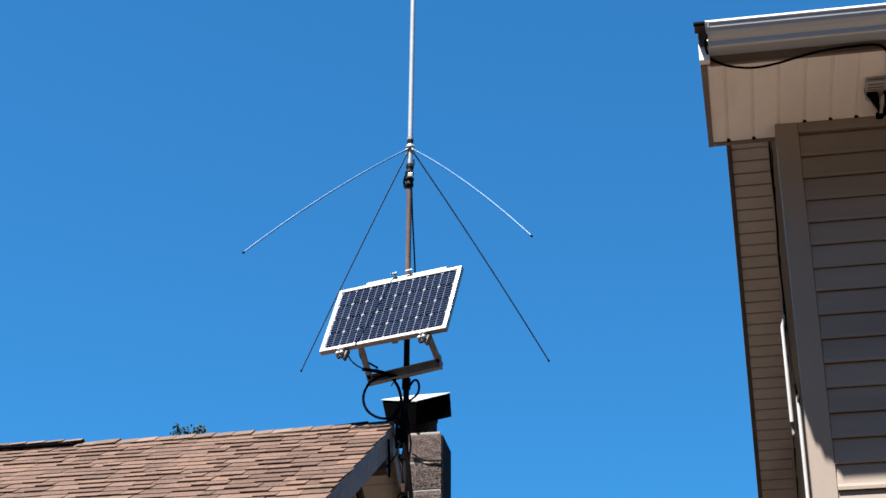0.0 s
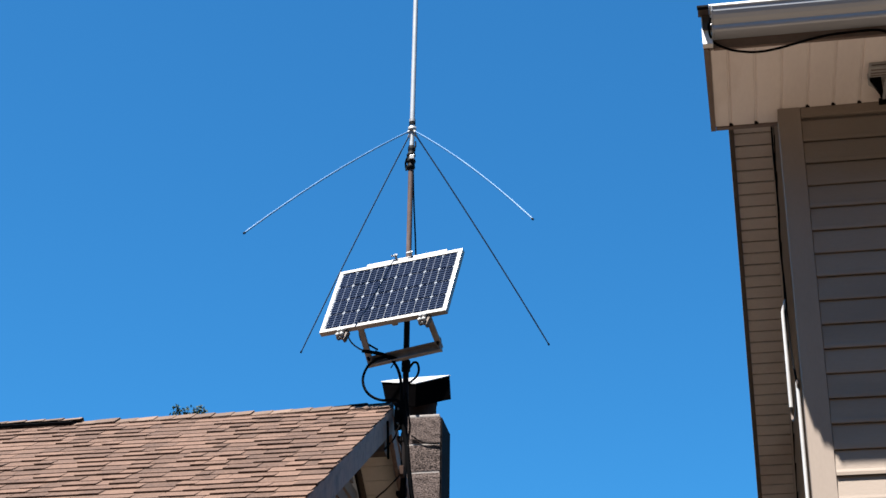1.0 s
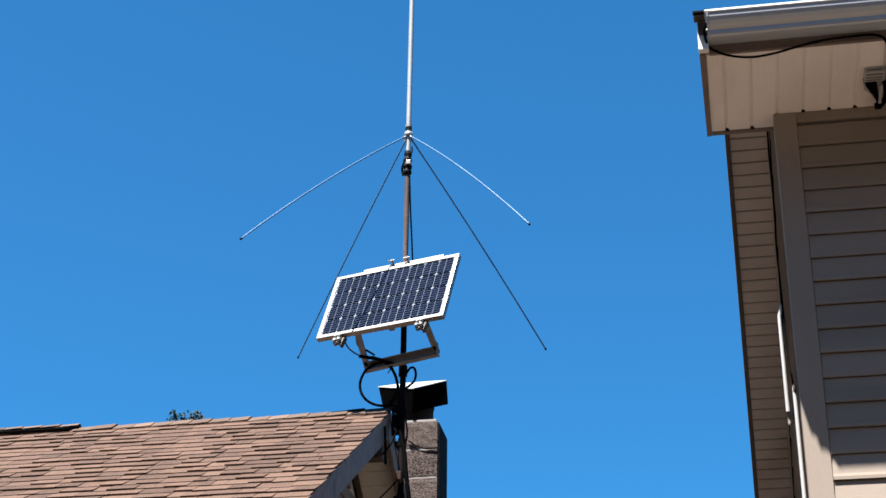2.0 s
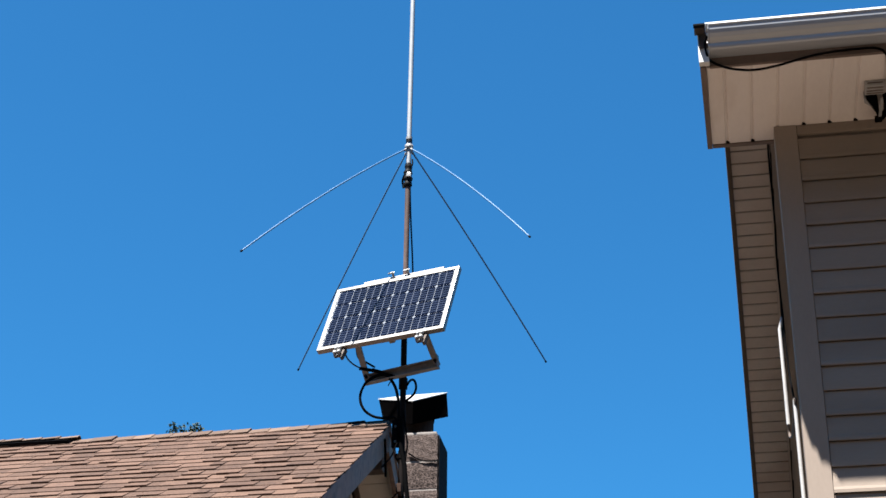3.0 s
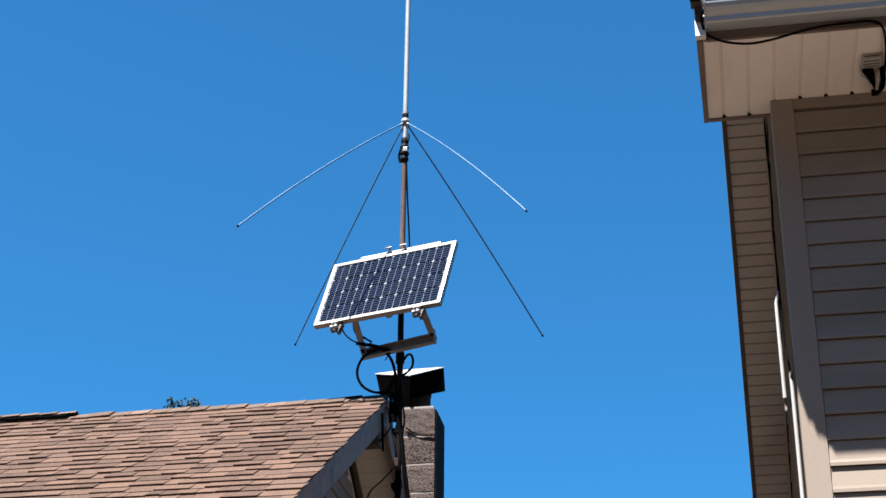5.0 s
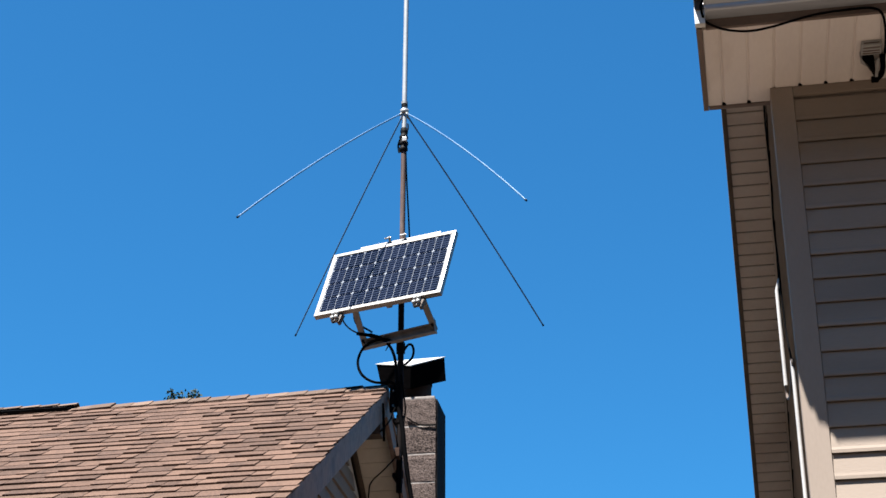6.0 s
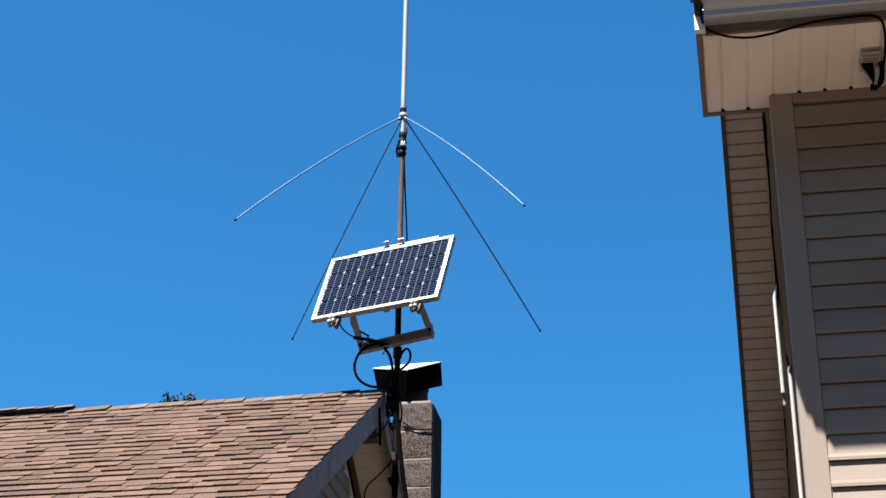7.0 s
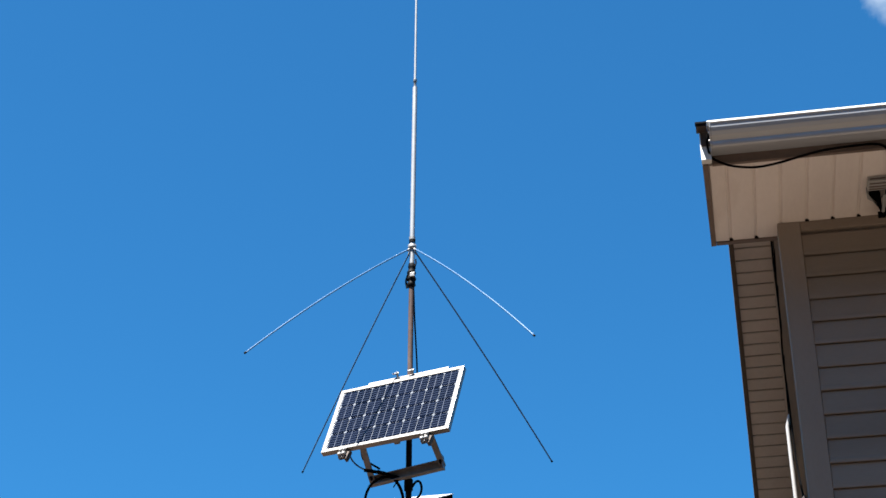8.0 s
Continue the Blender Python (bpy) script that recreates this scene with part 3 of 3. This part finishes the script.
part("rail_clamp", tube([PM @ Vector((0.07, 0.2, -0.05)), Vector((MX, MY, (PM @ Vector((0.07, 0.2, -0.05))).z))], 0.014, 10), "dark_pipe", bracket)


# ---- cables at the mast ----
def cable(name, pts, r, label, mat="cable", steps=8):
    line = smooth_line(pts, steps)
    ob = part(name, tube(line, r, 8), mat, None)
    return tagged(ob, label, "cable")


cable("panel_lead", [(-2.56, 10.44, 6.54), (-2.563, 10.45, 6.5), (-2.537, 10.47, 6.425), (-2.49, 10.48, 6.375), (-2.43, 10.49, 6.345), (-2.36, 10.49, 6.33)], 0.0055, "thin blue-black lead hanging from the solar panel", "blue")
cable("panel_lead", [(-2.465, 10.44, 6.55), (-2.468, 10.45, 6.49), (-2.455, 10.47, 6.42), (-2.40, 10.48, 6.385), (-2.34, 10.48, 6.345)], 0.007, "black lead running down to the bracket")
cable("connector_lead", [(-2.45, 10.485, 6.345), (-2.40, 10.485, 6.335), (-2.34, 10.485, 6.32), (-2.30, 10.485, 6.31)], 0.013, "thick black plug joint on the bracket")
cable("coax_loop", [(-2.36, 10.49, 6.335), (-2.29, 10.49, 6.305), (-2.235, 10.5, 6.262), (-2.195, 10.51, 6.19), (-2.18, 10.54, 6.1), (-2.178, 10.56, 5.98), (-2.176, 10.565, 5.85)], 0.0105, "black coaxial cable looped beside the mast")
cable("coax_loop", [(-2.20, 10.5, 6.275), (-2.26, 10.5, 6.295), (-2.335, 10.5, 6.285), (-2.40, 10.5, 6.245), (-2.437, 10.5, 6.17), (-2.437, 10.5, 6.1), (-2.405, 10.5, 6.035), (-2.35, 10.51, 5.995), (-2.29, 10.53, 5.985), (-2.22, 10.57, 6.0), (-2.185, 10.575, 5.97)], 0.0095, "black coaxial cable in a wide round loop")
cable("coax_loop", [(-2.13, 10.57, 6.235), (-2.10, 10.55, 6.262), (-2.07, 10.53, 6.25), (-2.055, 10.52, 6.2), (-2.066, 10.52, 6.15), (-2.10, 10.54, 6.128), (-2.135, 10.57, 6.12)], 0.0085, "small black cable loop beside the mast")
cable("tie_end", [(-2.21, 10.5, 6.27), (-2.225, 10.49, 6.24), (-2.245, 10.49, 6.205)], 0.004, "loose end of a cable tie")
cable("coax_run", [(MX + 0.005, MY + 0.03, 8.0), (MX + 0.02, MY + 0.03, 7.6), (MX + 0.04, MY + 0.04, 7.2), (MX + 0.045, MY + 0.05, 6.9), (MX + 0.02, MY + 0.03, 6.75)], 0.006, "thin black cable running down behind the mast")
cable("coax_drop", [(-2.172, 10.57, 6.0), (-2.165, 10.57, 5.85), (-2.155, 10.57, 5.75), (-2.135, 10.57, 5.65), (-2.12, 10.57, 5.5), (-2.095, 10.58, 5.3), (-2.07, 10.58, 5.15), (-2.05, 10.59, 4.9), (-2.05, 10.59, 4.4), (-2.05, 10.6, 3.0), (-2.05, 10.6, 0.02)], 0.016, "thick black cable bundle hanging along the chimney")
cable("coax_drop", [(-2.15, 10.57, 6.05), (-2.13, 10.57, 5.9), (-2.12, 10.58, 5.8), (-2.13, 10.58, 5.7), (-2.14, 10.58, 5.55), (-2.15, 10.58, 5.3), (-2.15, 10.58, 4.9)], 0.006, "thin black cable beside the mast")
cable_stage = STAGE
STAGE = Matrix.Identity(4)
cable("gable_wire", [(-2.098, 10.26, 5.735), (-2.115, 10.2, 5.66), (-2.14, 10.16, 5.56), (-2.165, 10.0, 5.43)], 0.005, "thin wire sagging from the gable peak")
cable("gable_wire", [(-2.09, 10.22, 5.35), (-2.115, 10.1, 5.25), (-2.15, 10.0, 5.156), (-2.19, 9.88, 5.05), (-2.20, 9.845, 4.94), (-2.22, 9.85, 4.5), (-2.47, 9.9, 3.4)], 0.0048, "thin wire sagging across the gable wall")
STAGE = CHIMNEY_STAGE
cable("chimney_wire", [(-2.14, 10.735, 5.80), (-2.09, 10.743, 5.765), (-2.03, 10.743, 5.74), (-1.95, 10.743, 5.735)], 0.005, "thin wire tied across the chimney")
STAGE = Matrix.Identity(4)
hook = thing("gable_hook", (RX + 0.01, 10.20, 5.5), "black iron hook bar on the rake board", "hook")
part("bar", tube(smooth_line([(RX + 0.02, 10.05, 5.64), (RX + 0.022, 10.07, 5.52), (RX + 0.022, 10.09, 5.395)], 4), 0.008, 8), "cap_dark", hook)
part("tooth", tube([(RX + 0.0, 10.08, 5.46), (RX + 0.03, 10.03, 5.455)], 0.006, 8), "cap_dark", hook)
STAGE = cable_stage
jb = thing("junction_box", (-2.17, 10.56, 5.5), "small dark weathered junction box beside the mast", "box")
part("body", box(-2.172, -2.142, 10.5, 10.56, 5.43, 5.50, 0.005), "flue", jb)
part("lid", box(-2.174, -2.140, 10.49, 10.503, 5.435, 5.495, 0.003), "flue", jb)

STAGE = Matrix.Identity(4)

# ---- the white sided house ----
WY, SZ = 6.866, 5.80
GX = 0.351


def skewed(s, u, v):
    return (s + SKEW * (u - 6.95), u, v)


white = thing("sided_house", (3.5, 9.0, 0), "tall house with pale vinyl siding, boxed eaves and a gutter", "house")
RS = -0.6                       # fall of the rear roof slope
SKEW = 0.0185                   # the gable side runs slightly off square
rear = lambda y: 6.37 + RS * (y - 8.0)
front = lambda y: 5.95 + 0.45 * (y - 6.2)
PK = (6.37 + 0.2 - RS * 8.0 - 5.95 + 0.45 * 6.2) / (0.45 - RS)
HR = 7.0
part("wall", prism([(WY + 0.012, 0), (12.3, 0), (12.3, rear(12.3) + 0.05), (PK, rear(PK) + 0.05), (WY + 0.012, 5.95)], GX + 0.012, HR, skewed), "siding", white)
part("front_roof", prism([(6.22, front(6.22) - 0.012), (PK, front(PK)), (PK, front(PK) - 0.1), (6.30, front(6.30) - 0.07)], 0.06, HR + 0.3, along_x), "felt", white, "dark roof sheet over the eave")
part("rear_roof", prism([(PK, rear(PK) + 0.2), (12.8, rear(12.8) + 0.2), (12.8, rear(12.8) + 0.05), (PK, rear(PK) + 0.05)], 0.125, HR + 0.3, skewed), "felt", white)
ridge_gap = box(0.16, HR + 0.3, PK - 0.12, PK + 0.12, front(PK) - 0.05, front(PK) + 0.012, 0.004)
part("ridge_cover", ridge_gap, "felt", white)
# corner post
post = prism([(0.331, WY - 0.016), (0.432, WY - 0.016), (0.432, WY + 0.008), (0.357, WY + 0.008), (0.357, WY + 0.1), (0.331, WY + 0.1)], 0, SZ - 0.002, lambda s, u, v: (u, v, s))
part("corner_post", post, "post", white, "pale vinyl corner post")
part("top_channel", box(0.4335, HR, WY - 0.014, WY + 0.008, SZ - 0.05, SZ - 0.001, 0.003), "siding", white, "pale trim strip under the soffit")
# siding courses on both walls
COURSE = 0.1151
SX0 = 0.434
for k in range(48):
    z = 5.617 - k * COURSE
    if z < 0.1:
        break
    bow = 0.0012 * math.sin(k * 2.3)
    p = [(WY - 0.016 - bow, z), (WY - 0.0142 - bow, z - 0.001), (WY - 0.0128, z + 0.013), (WY + 0.009, z + 0.014), (WY + 0.009, z + COURSE - 0.001), (WY - 0.004, z + COURSE - 0.001), (WY - 0.006, z + COURSE - 0.005), (WY - 0.014, z + 0.026), (WY - 0.016 - bow, z + 0.014)]
    part("siding_board", prism(p, SX0, HR, along_x), "siding", white)
for k in range(60):
    z = 6.3 - k * COURSE
    if z < 0.1:
        break
    y1 = min(12.25, 8.0 + (z + COURSE - 6.37) / RS)
    if y1 > WY + 0.3:
        p = [(GX - 0.016, z), (GX + 0.009, z + 0.002), (GX + 0.009, z + COURSE + 0.002), (GX + 0.001, z + COURSE + 0.002), (GX - 0.014, z + 0.02)]
        part("siding_board", prism(p, WY + 0.105, y1, lambda s, u, v: (u + SKEW * (s - 6.95), s, v)), "siding", white)

# ---- boxed eave: soffit panels, trims, fascia ----
part("eave_box", box(0.0365, HR, 6.335, WY + 0.005, SZ + 0.02, 5.93), "brown_trim", white)
part("return_box", box(0.0365, GX - 0.02, WY + 0.006, 6.968, SZ + 0.02, 5.93), "brown_trim", white)
seams = [0.0375, 0.118] + [0.118 + 0.117 * k for k in range(1, 56)]
for a, b in zip(seams, seams[1:]):
    ye = 6.966 if b < 0.36 else WY - 0.01
    p = [(a + 0.0002, SZ + 0.012), (a + 0.0002, SZ + 0.007), (a + 0.006, SZ), (b - 0.011, SZ), (b - 0.007, SZ + 0.006), (b - 0.0002, SZ + 0.007), (b - 0.0002, SZ + 0.012)]
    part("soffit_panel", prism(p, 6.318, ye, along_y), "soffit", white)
    if 0.1 < b < 2.5:
        part("weep_notch", box(b - 0.0095, b + 0.0085, ye - 0.013, ye + 0.001, SZ - 0.003, SZ + 0.009), "felt", white, "dark notch at the panel joint")
part("end_trim", prism([(0.012, 6.30), (0.036, 6.30), (0.0455, 6.9665), (0.0455, 6.996), (0.022, 6.996)], SZ - 0.007, 5.94, lambda s, u, v: (u, v, s)), "fascia", white, "brown end trim of the eave")
part("back_trim", box(0.0465, GX + 0.005, 6.9675, 6.996, SZ - 0.006, 5.94, 0.003), "fascia", white)
part("fascia_board", box(0.055, HR, 6.298, 6.316, SZ - 0.006, 5.93, 0.003), "fascia", white, "brown fascia below the gutter")
part("fascia_end", box(0.010, 0.0545, 6.262, 6.297, SZ - 0.002, 5.945, 0.002), "white", white, "white folded metal at the eave corner")
# gutter with rolled lip, end cap and white drip edge
GU = [(6.297, 5.838), (6.228, 5.836), (6.219, 5.840), (6.215, 5.849), (6.215, 5.861), (6.206, 5.868), (6.192, 5.876), (6.180, 5.890), (6.173, 5.906), (6.171, 5.918), (6.168, 5.927), (6.176, 5.932), (6.178, 5.918), (6.181, 5.906), (6.188, 5.894), (6.198, 5.883), (6.212, 5.874), (6.222, 5.864), (6.222, 5.846), (6.297, 5.844)]
gut = prism(GU, 0.062, HR, along_x)
part("gutter", gut, "gutter", white, "pale grey aluminium gutter")
part("gutter_end", prism([(6.297, 5.836), (6.227, 5.834), (6.213, 5.849), (6.213, 5.862), (6.190, 5.875), (6.171, 5.906), (6.166, 5.928), (6.297, 5.934)], 0.054, 0.061, along_x), "gutter", white)
part("gutter_lip", tube([(0.06, 6.171, 5.931), (HR, 6.171, 5.931)], 0.006, 8), "white", white, "bright rolled gutter edge")
part("drip_edge", box(0.046, HR, 6.185, 6.30, 5.946, 5.952), "white", white, "white metal drip edge")
part("corner_return", box(-0.002, 0.0455, 6.2065, 6.262, 5.941, 5.950, 0.001), "brown_trim", white)
part("drip_corner", box(-0.005, 0.0455, 6.185, 6.206, 5.940, 5.951, 0.002), "felt", white, "dark roof corner above the gutter end")
part("end_flashing", box(0.014, 0.0535, 6.252, 6.2615, 5.868, 5.944, 0.001), "brown_trim", white, "dark folded flashing behind the gutter end")
for z in (5.862, 5.884, 5.905):
    part("end_rivet", tube([(0.0535, 6.214, z), (0.0505, 6.205, z)], 0.0035, 8), "white", white)

# ---- rake soffit falling away along the gable ----
RA = math.atan(-RS)
fall = Vector((SKEW * math.cos(RA), math.cos(RA), -math.sin(RA))).normalized()
across = Vector((1, 0, 0))
under = fall.cross(across).normalized()
if under.z > 0:
    under = -under
start = Vector((0.1165, 7.8745, 6.4453))
RWID, STEP = 0.222, 0.0765


def slope_at(s, u, v):
    return start + fall * s + across * u + under * v


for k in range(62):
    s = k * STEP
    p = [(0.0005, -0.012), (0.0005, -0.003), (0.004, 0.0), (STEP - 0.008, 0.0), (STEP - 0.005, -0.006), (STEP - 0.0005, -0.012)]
    part("rake_panel", prism([(s + a, b) for a, b in p], 0.026, RWID, lambda t, a, b: slope_at(a, t, b)), "soffit_shaded", white)
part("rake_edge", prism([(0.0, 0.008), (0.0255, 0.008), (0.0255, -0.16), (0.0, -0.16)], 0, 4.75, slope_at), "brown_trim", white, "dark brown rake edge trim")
part("rake_inner", prism([(RWID + 0.001, 0.006), (RWID + 0.012, 0.006), (RWID + 0.012, -0.01), (RWID + 0.001, -0.01)], 0, 4.75, slope_at), "soffit_shaded", white, "pale channel where soffit meets wall")

# ---- things fixed to the sided house ----
cable("eave_cable", [(0.052, 6.20, 5.89), (0.04, 6.22, 5.86), (0.05, 6.27, 5.825), (0.076, 6.285, 5.803), (0.141, 6.285, 5.768), (0.237, 6.285, 5.750), (0.334, 6.285, 5.760), (0.432, 6.285, 5.783), (0.53, 6.285, 5.803), (0.65, 6.285, 5.811), (0.765, 6.29, 5.812), (0.808, 6.31, 5.79), (0.828, 6.43, 5.785), (0.836, 6.6, 5.785), (0.83, 6.72, 5.778), (0.805, 6.80, 5.768)], 0.0055, "black cable sagging under the gutter")
cable("corner_cable", [(0.33, 7.60, 6.2), (0.326, 7.57, 6.0), (0.328, 7.6, 5.84), (0.326, 7.58, 5.67), (0.328, 7.78, 5.57), (0.33, 7.74, 5.28), (0.328, 7.67, 5.1), (0.33, 7.58, 4.86), (0.325, 7.2, 4.55), (0.322, 7.05, 4.39), (0.318, 6.99, 4.22), (0.320, 6.985, 4.1), (0.316, 6.98, 4.0), (0.320, 6.985, 3.82), (0.318, 6.98, 3.4), (0.32, 6.98, 0.0)], 0.005, "black cable running down the house corner")
pipe = thing("wall_conduit", (0.318, 7.79, 0), "pale grey plastic conduit stepping down the gable wall", "pipe")
part("tube", tube([(0.312, 7.79, 4.69), (0.312, 7.79, 5.20), (0.330, 7.79, 5.26)], 0.0095, 12), "plastic", pipe)
part("coupling", tube(smooth_line([(0.314, 7.79, 4.70), (0.314, 7.77, 4.62), (0.316, 7.4, 4.5), (0.314, 6.95, 4.47), (0.314, 6.92, 4.42)], 6), 0.0075, 12), "brown_trim", pipe, "dull dark offset bend")
part("tube", tube([(0.312, 6.92, 0), (0.312, 6.92, 4.46)], 0.0085, 12), "plastic", pipe)
for z in (3.3, 2.2, 1.0):
    part("strap", box(0.304, 0.3305, 6.90, 6.94, z, z + 0.02, 0.002), "plastic", pipe)
lamp = thing("soffit_fixture", (0.77, 6.57, SZ), "grey mounting box with a black bracket under the soffit", "fixture")
FX = 0.729
part("base", box(FX, FX + 0.088, 6.52, 6.60, SZ - 0.03, SZ - 0.001, 0.004), "plastic", lamp, "grey plastic mounting box")
part("base_slot", box(FX + 0.01, FX + 0.078, 6.516, 6.5195, SZ - 0.02, SZ - 0.016), "brown_trim", lamp)
for y in (6.535, 6.56, 6.58):
    part("base_rib", box(FX + 0.008, FX + 0.08, y, y + 0.006, SZ - 0.033, SZ - 0.0295), "fascia", lamp)
wedge = prism([(FX + 0.006, 6.604), (FX + 0.054, 6.604), (FX + 0.062, 6.66), (FX + 0.072, 6.74), (FX + 0.068, 6.79), (FX + 0.058, 6.74), (FX + 0.040, 6.665)], SZ - 0.05, SZ - 0.016, lambda t, u, v: (u, v, t))
part("arm", wedge, "cable", lamp, "black bracket arm")
part("arm_plate", prism([(FX - 0.003, 6.605), (FX + 0.003, 6.605), (FX + 0.052, 6.73), (FX + 0.030, 6.68), (FX, 6.645)], SZ - 0.04, SZ - 0.004, lambda t, u, v: (u, v, t)), "plastic", lamp)
part("stem", box(FX + 0.066, FX + 0.080, 6.603, 6.75, SZ - 0.054, SZ - 0.0505, 0.001), "plastic", lamp)
part("joint", tube([(FX + 0.055, 6.80, SZ - 0.035), (FX + 0.085, 6.80, SZ - 0.035)], 0.016, 12), "cable", lamp)
part("cable_boot", tube(smooth_line([(FX + 0.090, 6.605, SZ - 0.03), (FX + 0.100, 6.68, SZ - 0.035), (FX + 0.098, 6.76, SZ - 0.035), (FX + 0.075, 6.81, SZ - 0.035)], 5), 0.012, 10), "cable", lamp, "thick black cable boot")

# ---- tree behind the ridge ----
tree = thing("tree", (-11.2, 32.0, 0), "leafy green tree whose top shows over the ridge", "tree")
rt = random.Random(11)
tb = bmesh.new()
tube(smooth_line([(-11.2, 32, -0.1), (-11.25, 32.1, 4), (-11.15, 32, 8), (-11.2, 32, 12), (-11.2, 32, 14.4)], 4), [0.32 - 0.0185 * i for i in range(17)], 10, tb)
tips = []
for i in range(34):
    a, z = rt.uniform(0, 6.283), rt.uniform(5, 13)
    ln = (14.6 - z) * rt.uniform(0.25, 0.42) + 0.3
    p0 = Vector((-11.2, 32, z))
    p2 = p0 + Vector((math.cos(a) * ln, math.sin(a) * ln, ln * rt.uniform(0.3, 0.7)))
    p2.z = min(p2.z, 14.5)
    p1 = (p0 + p2) / 2 + Vector((0, 0, 0.15))
    tube(smooth_line([p0, p1, p2], 3), [0.06, 0.055, 0.05, 0.04, 0.03, 0.02, 0.012], 6, tb)
    tips += [p1, p2, (p1 + p2) / 2]
tops = [(-11.47, 15.1), (-11.42, 15.0), (-11.30, 14.98), (-11.22, 15.03), (-11.08, 14.98), (-10.96, 15.08), (-10.88, 15.0), (-11.0, 15.0)]
for x, z in tops:
    tube([(-11.2, 32, 13.9), (x, 32, z - 0.45), (x + 0.01, 32, z)], [0.02, 0.012, 0.004], 5, tb)
part("trunk", tb, "bark", tree)
verts, faces = [], []


def leaf(c, size):
    d = Vector((rt.gauss(0, 1), rt.gauss(0, 1), rt.gauss(0, 0.6))).normalized()
    s = d.orthogonal().normalized()
    n = len(verts)
    verts.extend([c - d * size, c + s * size * 0.4, c + d * size, c - s * size * 0.4])
    faces.append((n, n + 1, n + 2, n + 3))


for q in tips:
    for _ in range(70):
        c = q + Vector((rt.gauss(0, 0.45), rt.gauss(0, 0.45), rt.gauss(0, 0.35)))
        if c.z < 14.75:
            leaf(c, rt.uniform(0.05, 0.1))
for x, z in tops:
    for _ in range(60):
        h = rt.random() ** 0.7
        leaf(Vector((x + rt.gauss(0, 0.03 + 0.045 * (1 - h)), 32 + rt.gauss(0, 0.06), z - 0.5 + 0.5 * h)), rt.uniform(0.03, 0.06))
me = bpy.data.meshes.new("crown")
me.from_pydata([tuple(v) for v in verts], [], faces)
me.materials.append(M["leaf"])
crown = new("crown", me)
crown.parent, crown.matrix_parent_inverse = tree, INV[tree]

# ---- shingles, course by course ----
EXPO = 0.127
widths = (0.08, 0.11, 0.135, 0.165, 0.2)


def shingle_box(w, t):
    b = [(0, 0, t), (w, 0, t), (w, 0.155, 0.002), (0, 0.155, 0.002), (0, 0.0, -0.003), (w, 0.0, -0.003)]
    f = [(0, 1, 2, 3), (4, 5, 1, 0), (4, 0, 3), (5, 2, 1)]
    return b, f


SHAPES = {}
for w in widths:
    for t in (0.0082, 0.0146):
        b, f = shingle_box(w - 0.0025, t)
        me = bpy.data.meshes.new("shingle")
        me.from_pydata(b, [], f)
        me.materials.append(M["shingle"])
        SHAPES[w, t] = me
rs = random.Random(42)
fv, ff, count = [], [], 0
for row in range(int(SLOPE / EXPO)):
    up = SLOPE - (row + 1) * EXPO          # distance of the butt from the eave, counted from the ridge down
    x, turns = RX + 0.013 + 0.013 * (row * 0.618 % 1), row
    while x > -9.0:
        w, t = rs.choice(widths), (0.0146 if (turns + (rs.random() < 0.22)) % 2 else 0.0082)
        turns += 1
        drop = rs.choice((0.0, 0.0, 0.003, -0.008, 0.007, -0.004))
        o = Vector((x - w, RY, RZ)) - SL * ((row + 1) * EXPO - drop) + NR * rs.uniform(-0.001, 0.0015) + SL * (0.005 * math.sin(x * 2.1 + row * 1.7) + 0.003 * math.sin(x * 6.3 + row * 0.9))
        m = Matrix(((1, SL.x, NR.x, o.x), (0, SL.y, NR.y, o.y), (0, SL.z, NR.z, o.z), (0, 0, 0, 1))) @ Matrix.Rotation(radians(rs.gauss(0, 0.7)), 4, "Z")
        if row < 18 and x > -5.0 and count < 300:
            piece("shingle", SHAPES[w, t], roof, m)
            count += 1
        else:
            b, f = shingle_box(w - 0.0025, t)
            n = len(fv)
            fv.extend(tuple(m @ Vector(q)) for q in b)
            ff.extend(tuple(i + n for i in q) for q in f)
        x -= w
me = bpy.data.meshes.new("shingle_field")
me.from_pydata(fv, [], ff)
me.materials.append(M["shingle_far"])
field = new("shingle_field", me)
field.parent, field.matrix_parent_inverse = house, INV[house]
tagged(field, "brown asphalt shingles of the lower roof", kind="stuff")
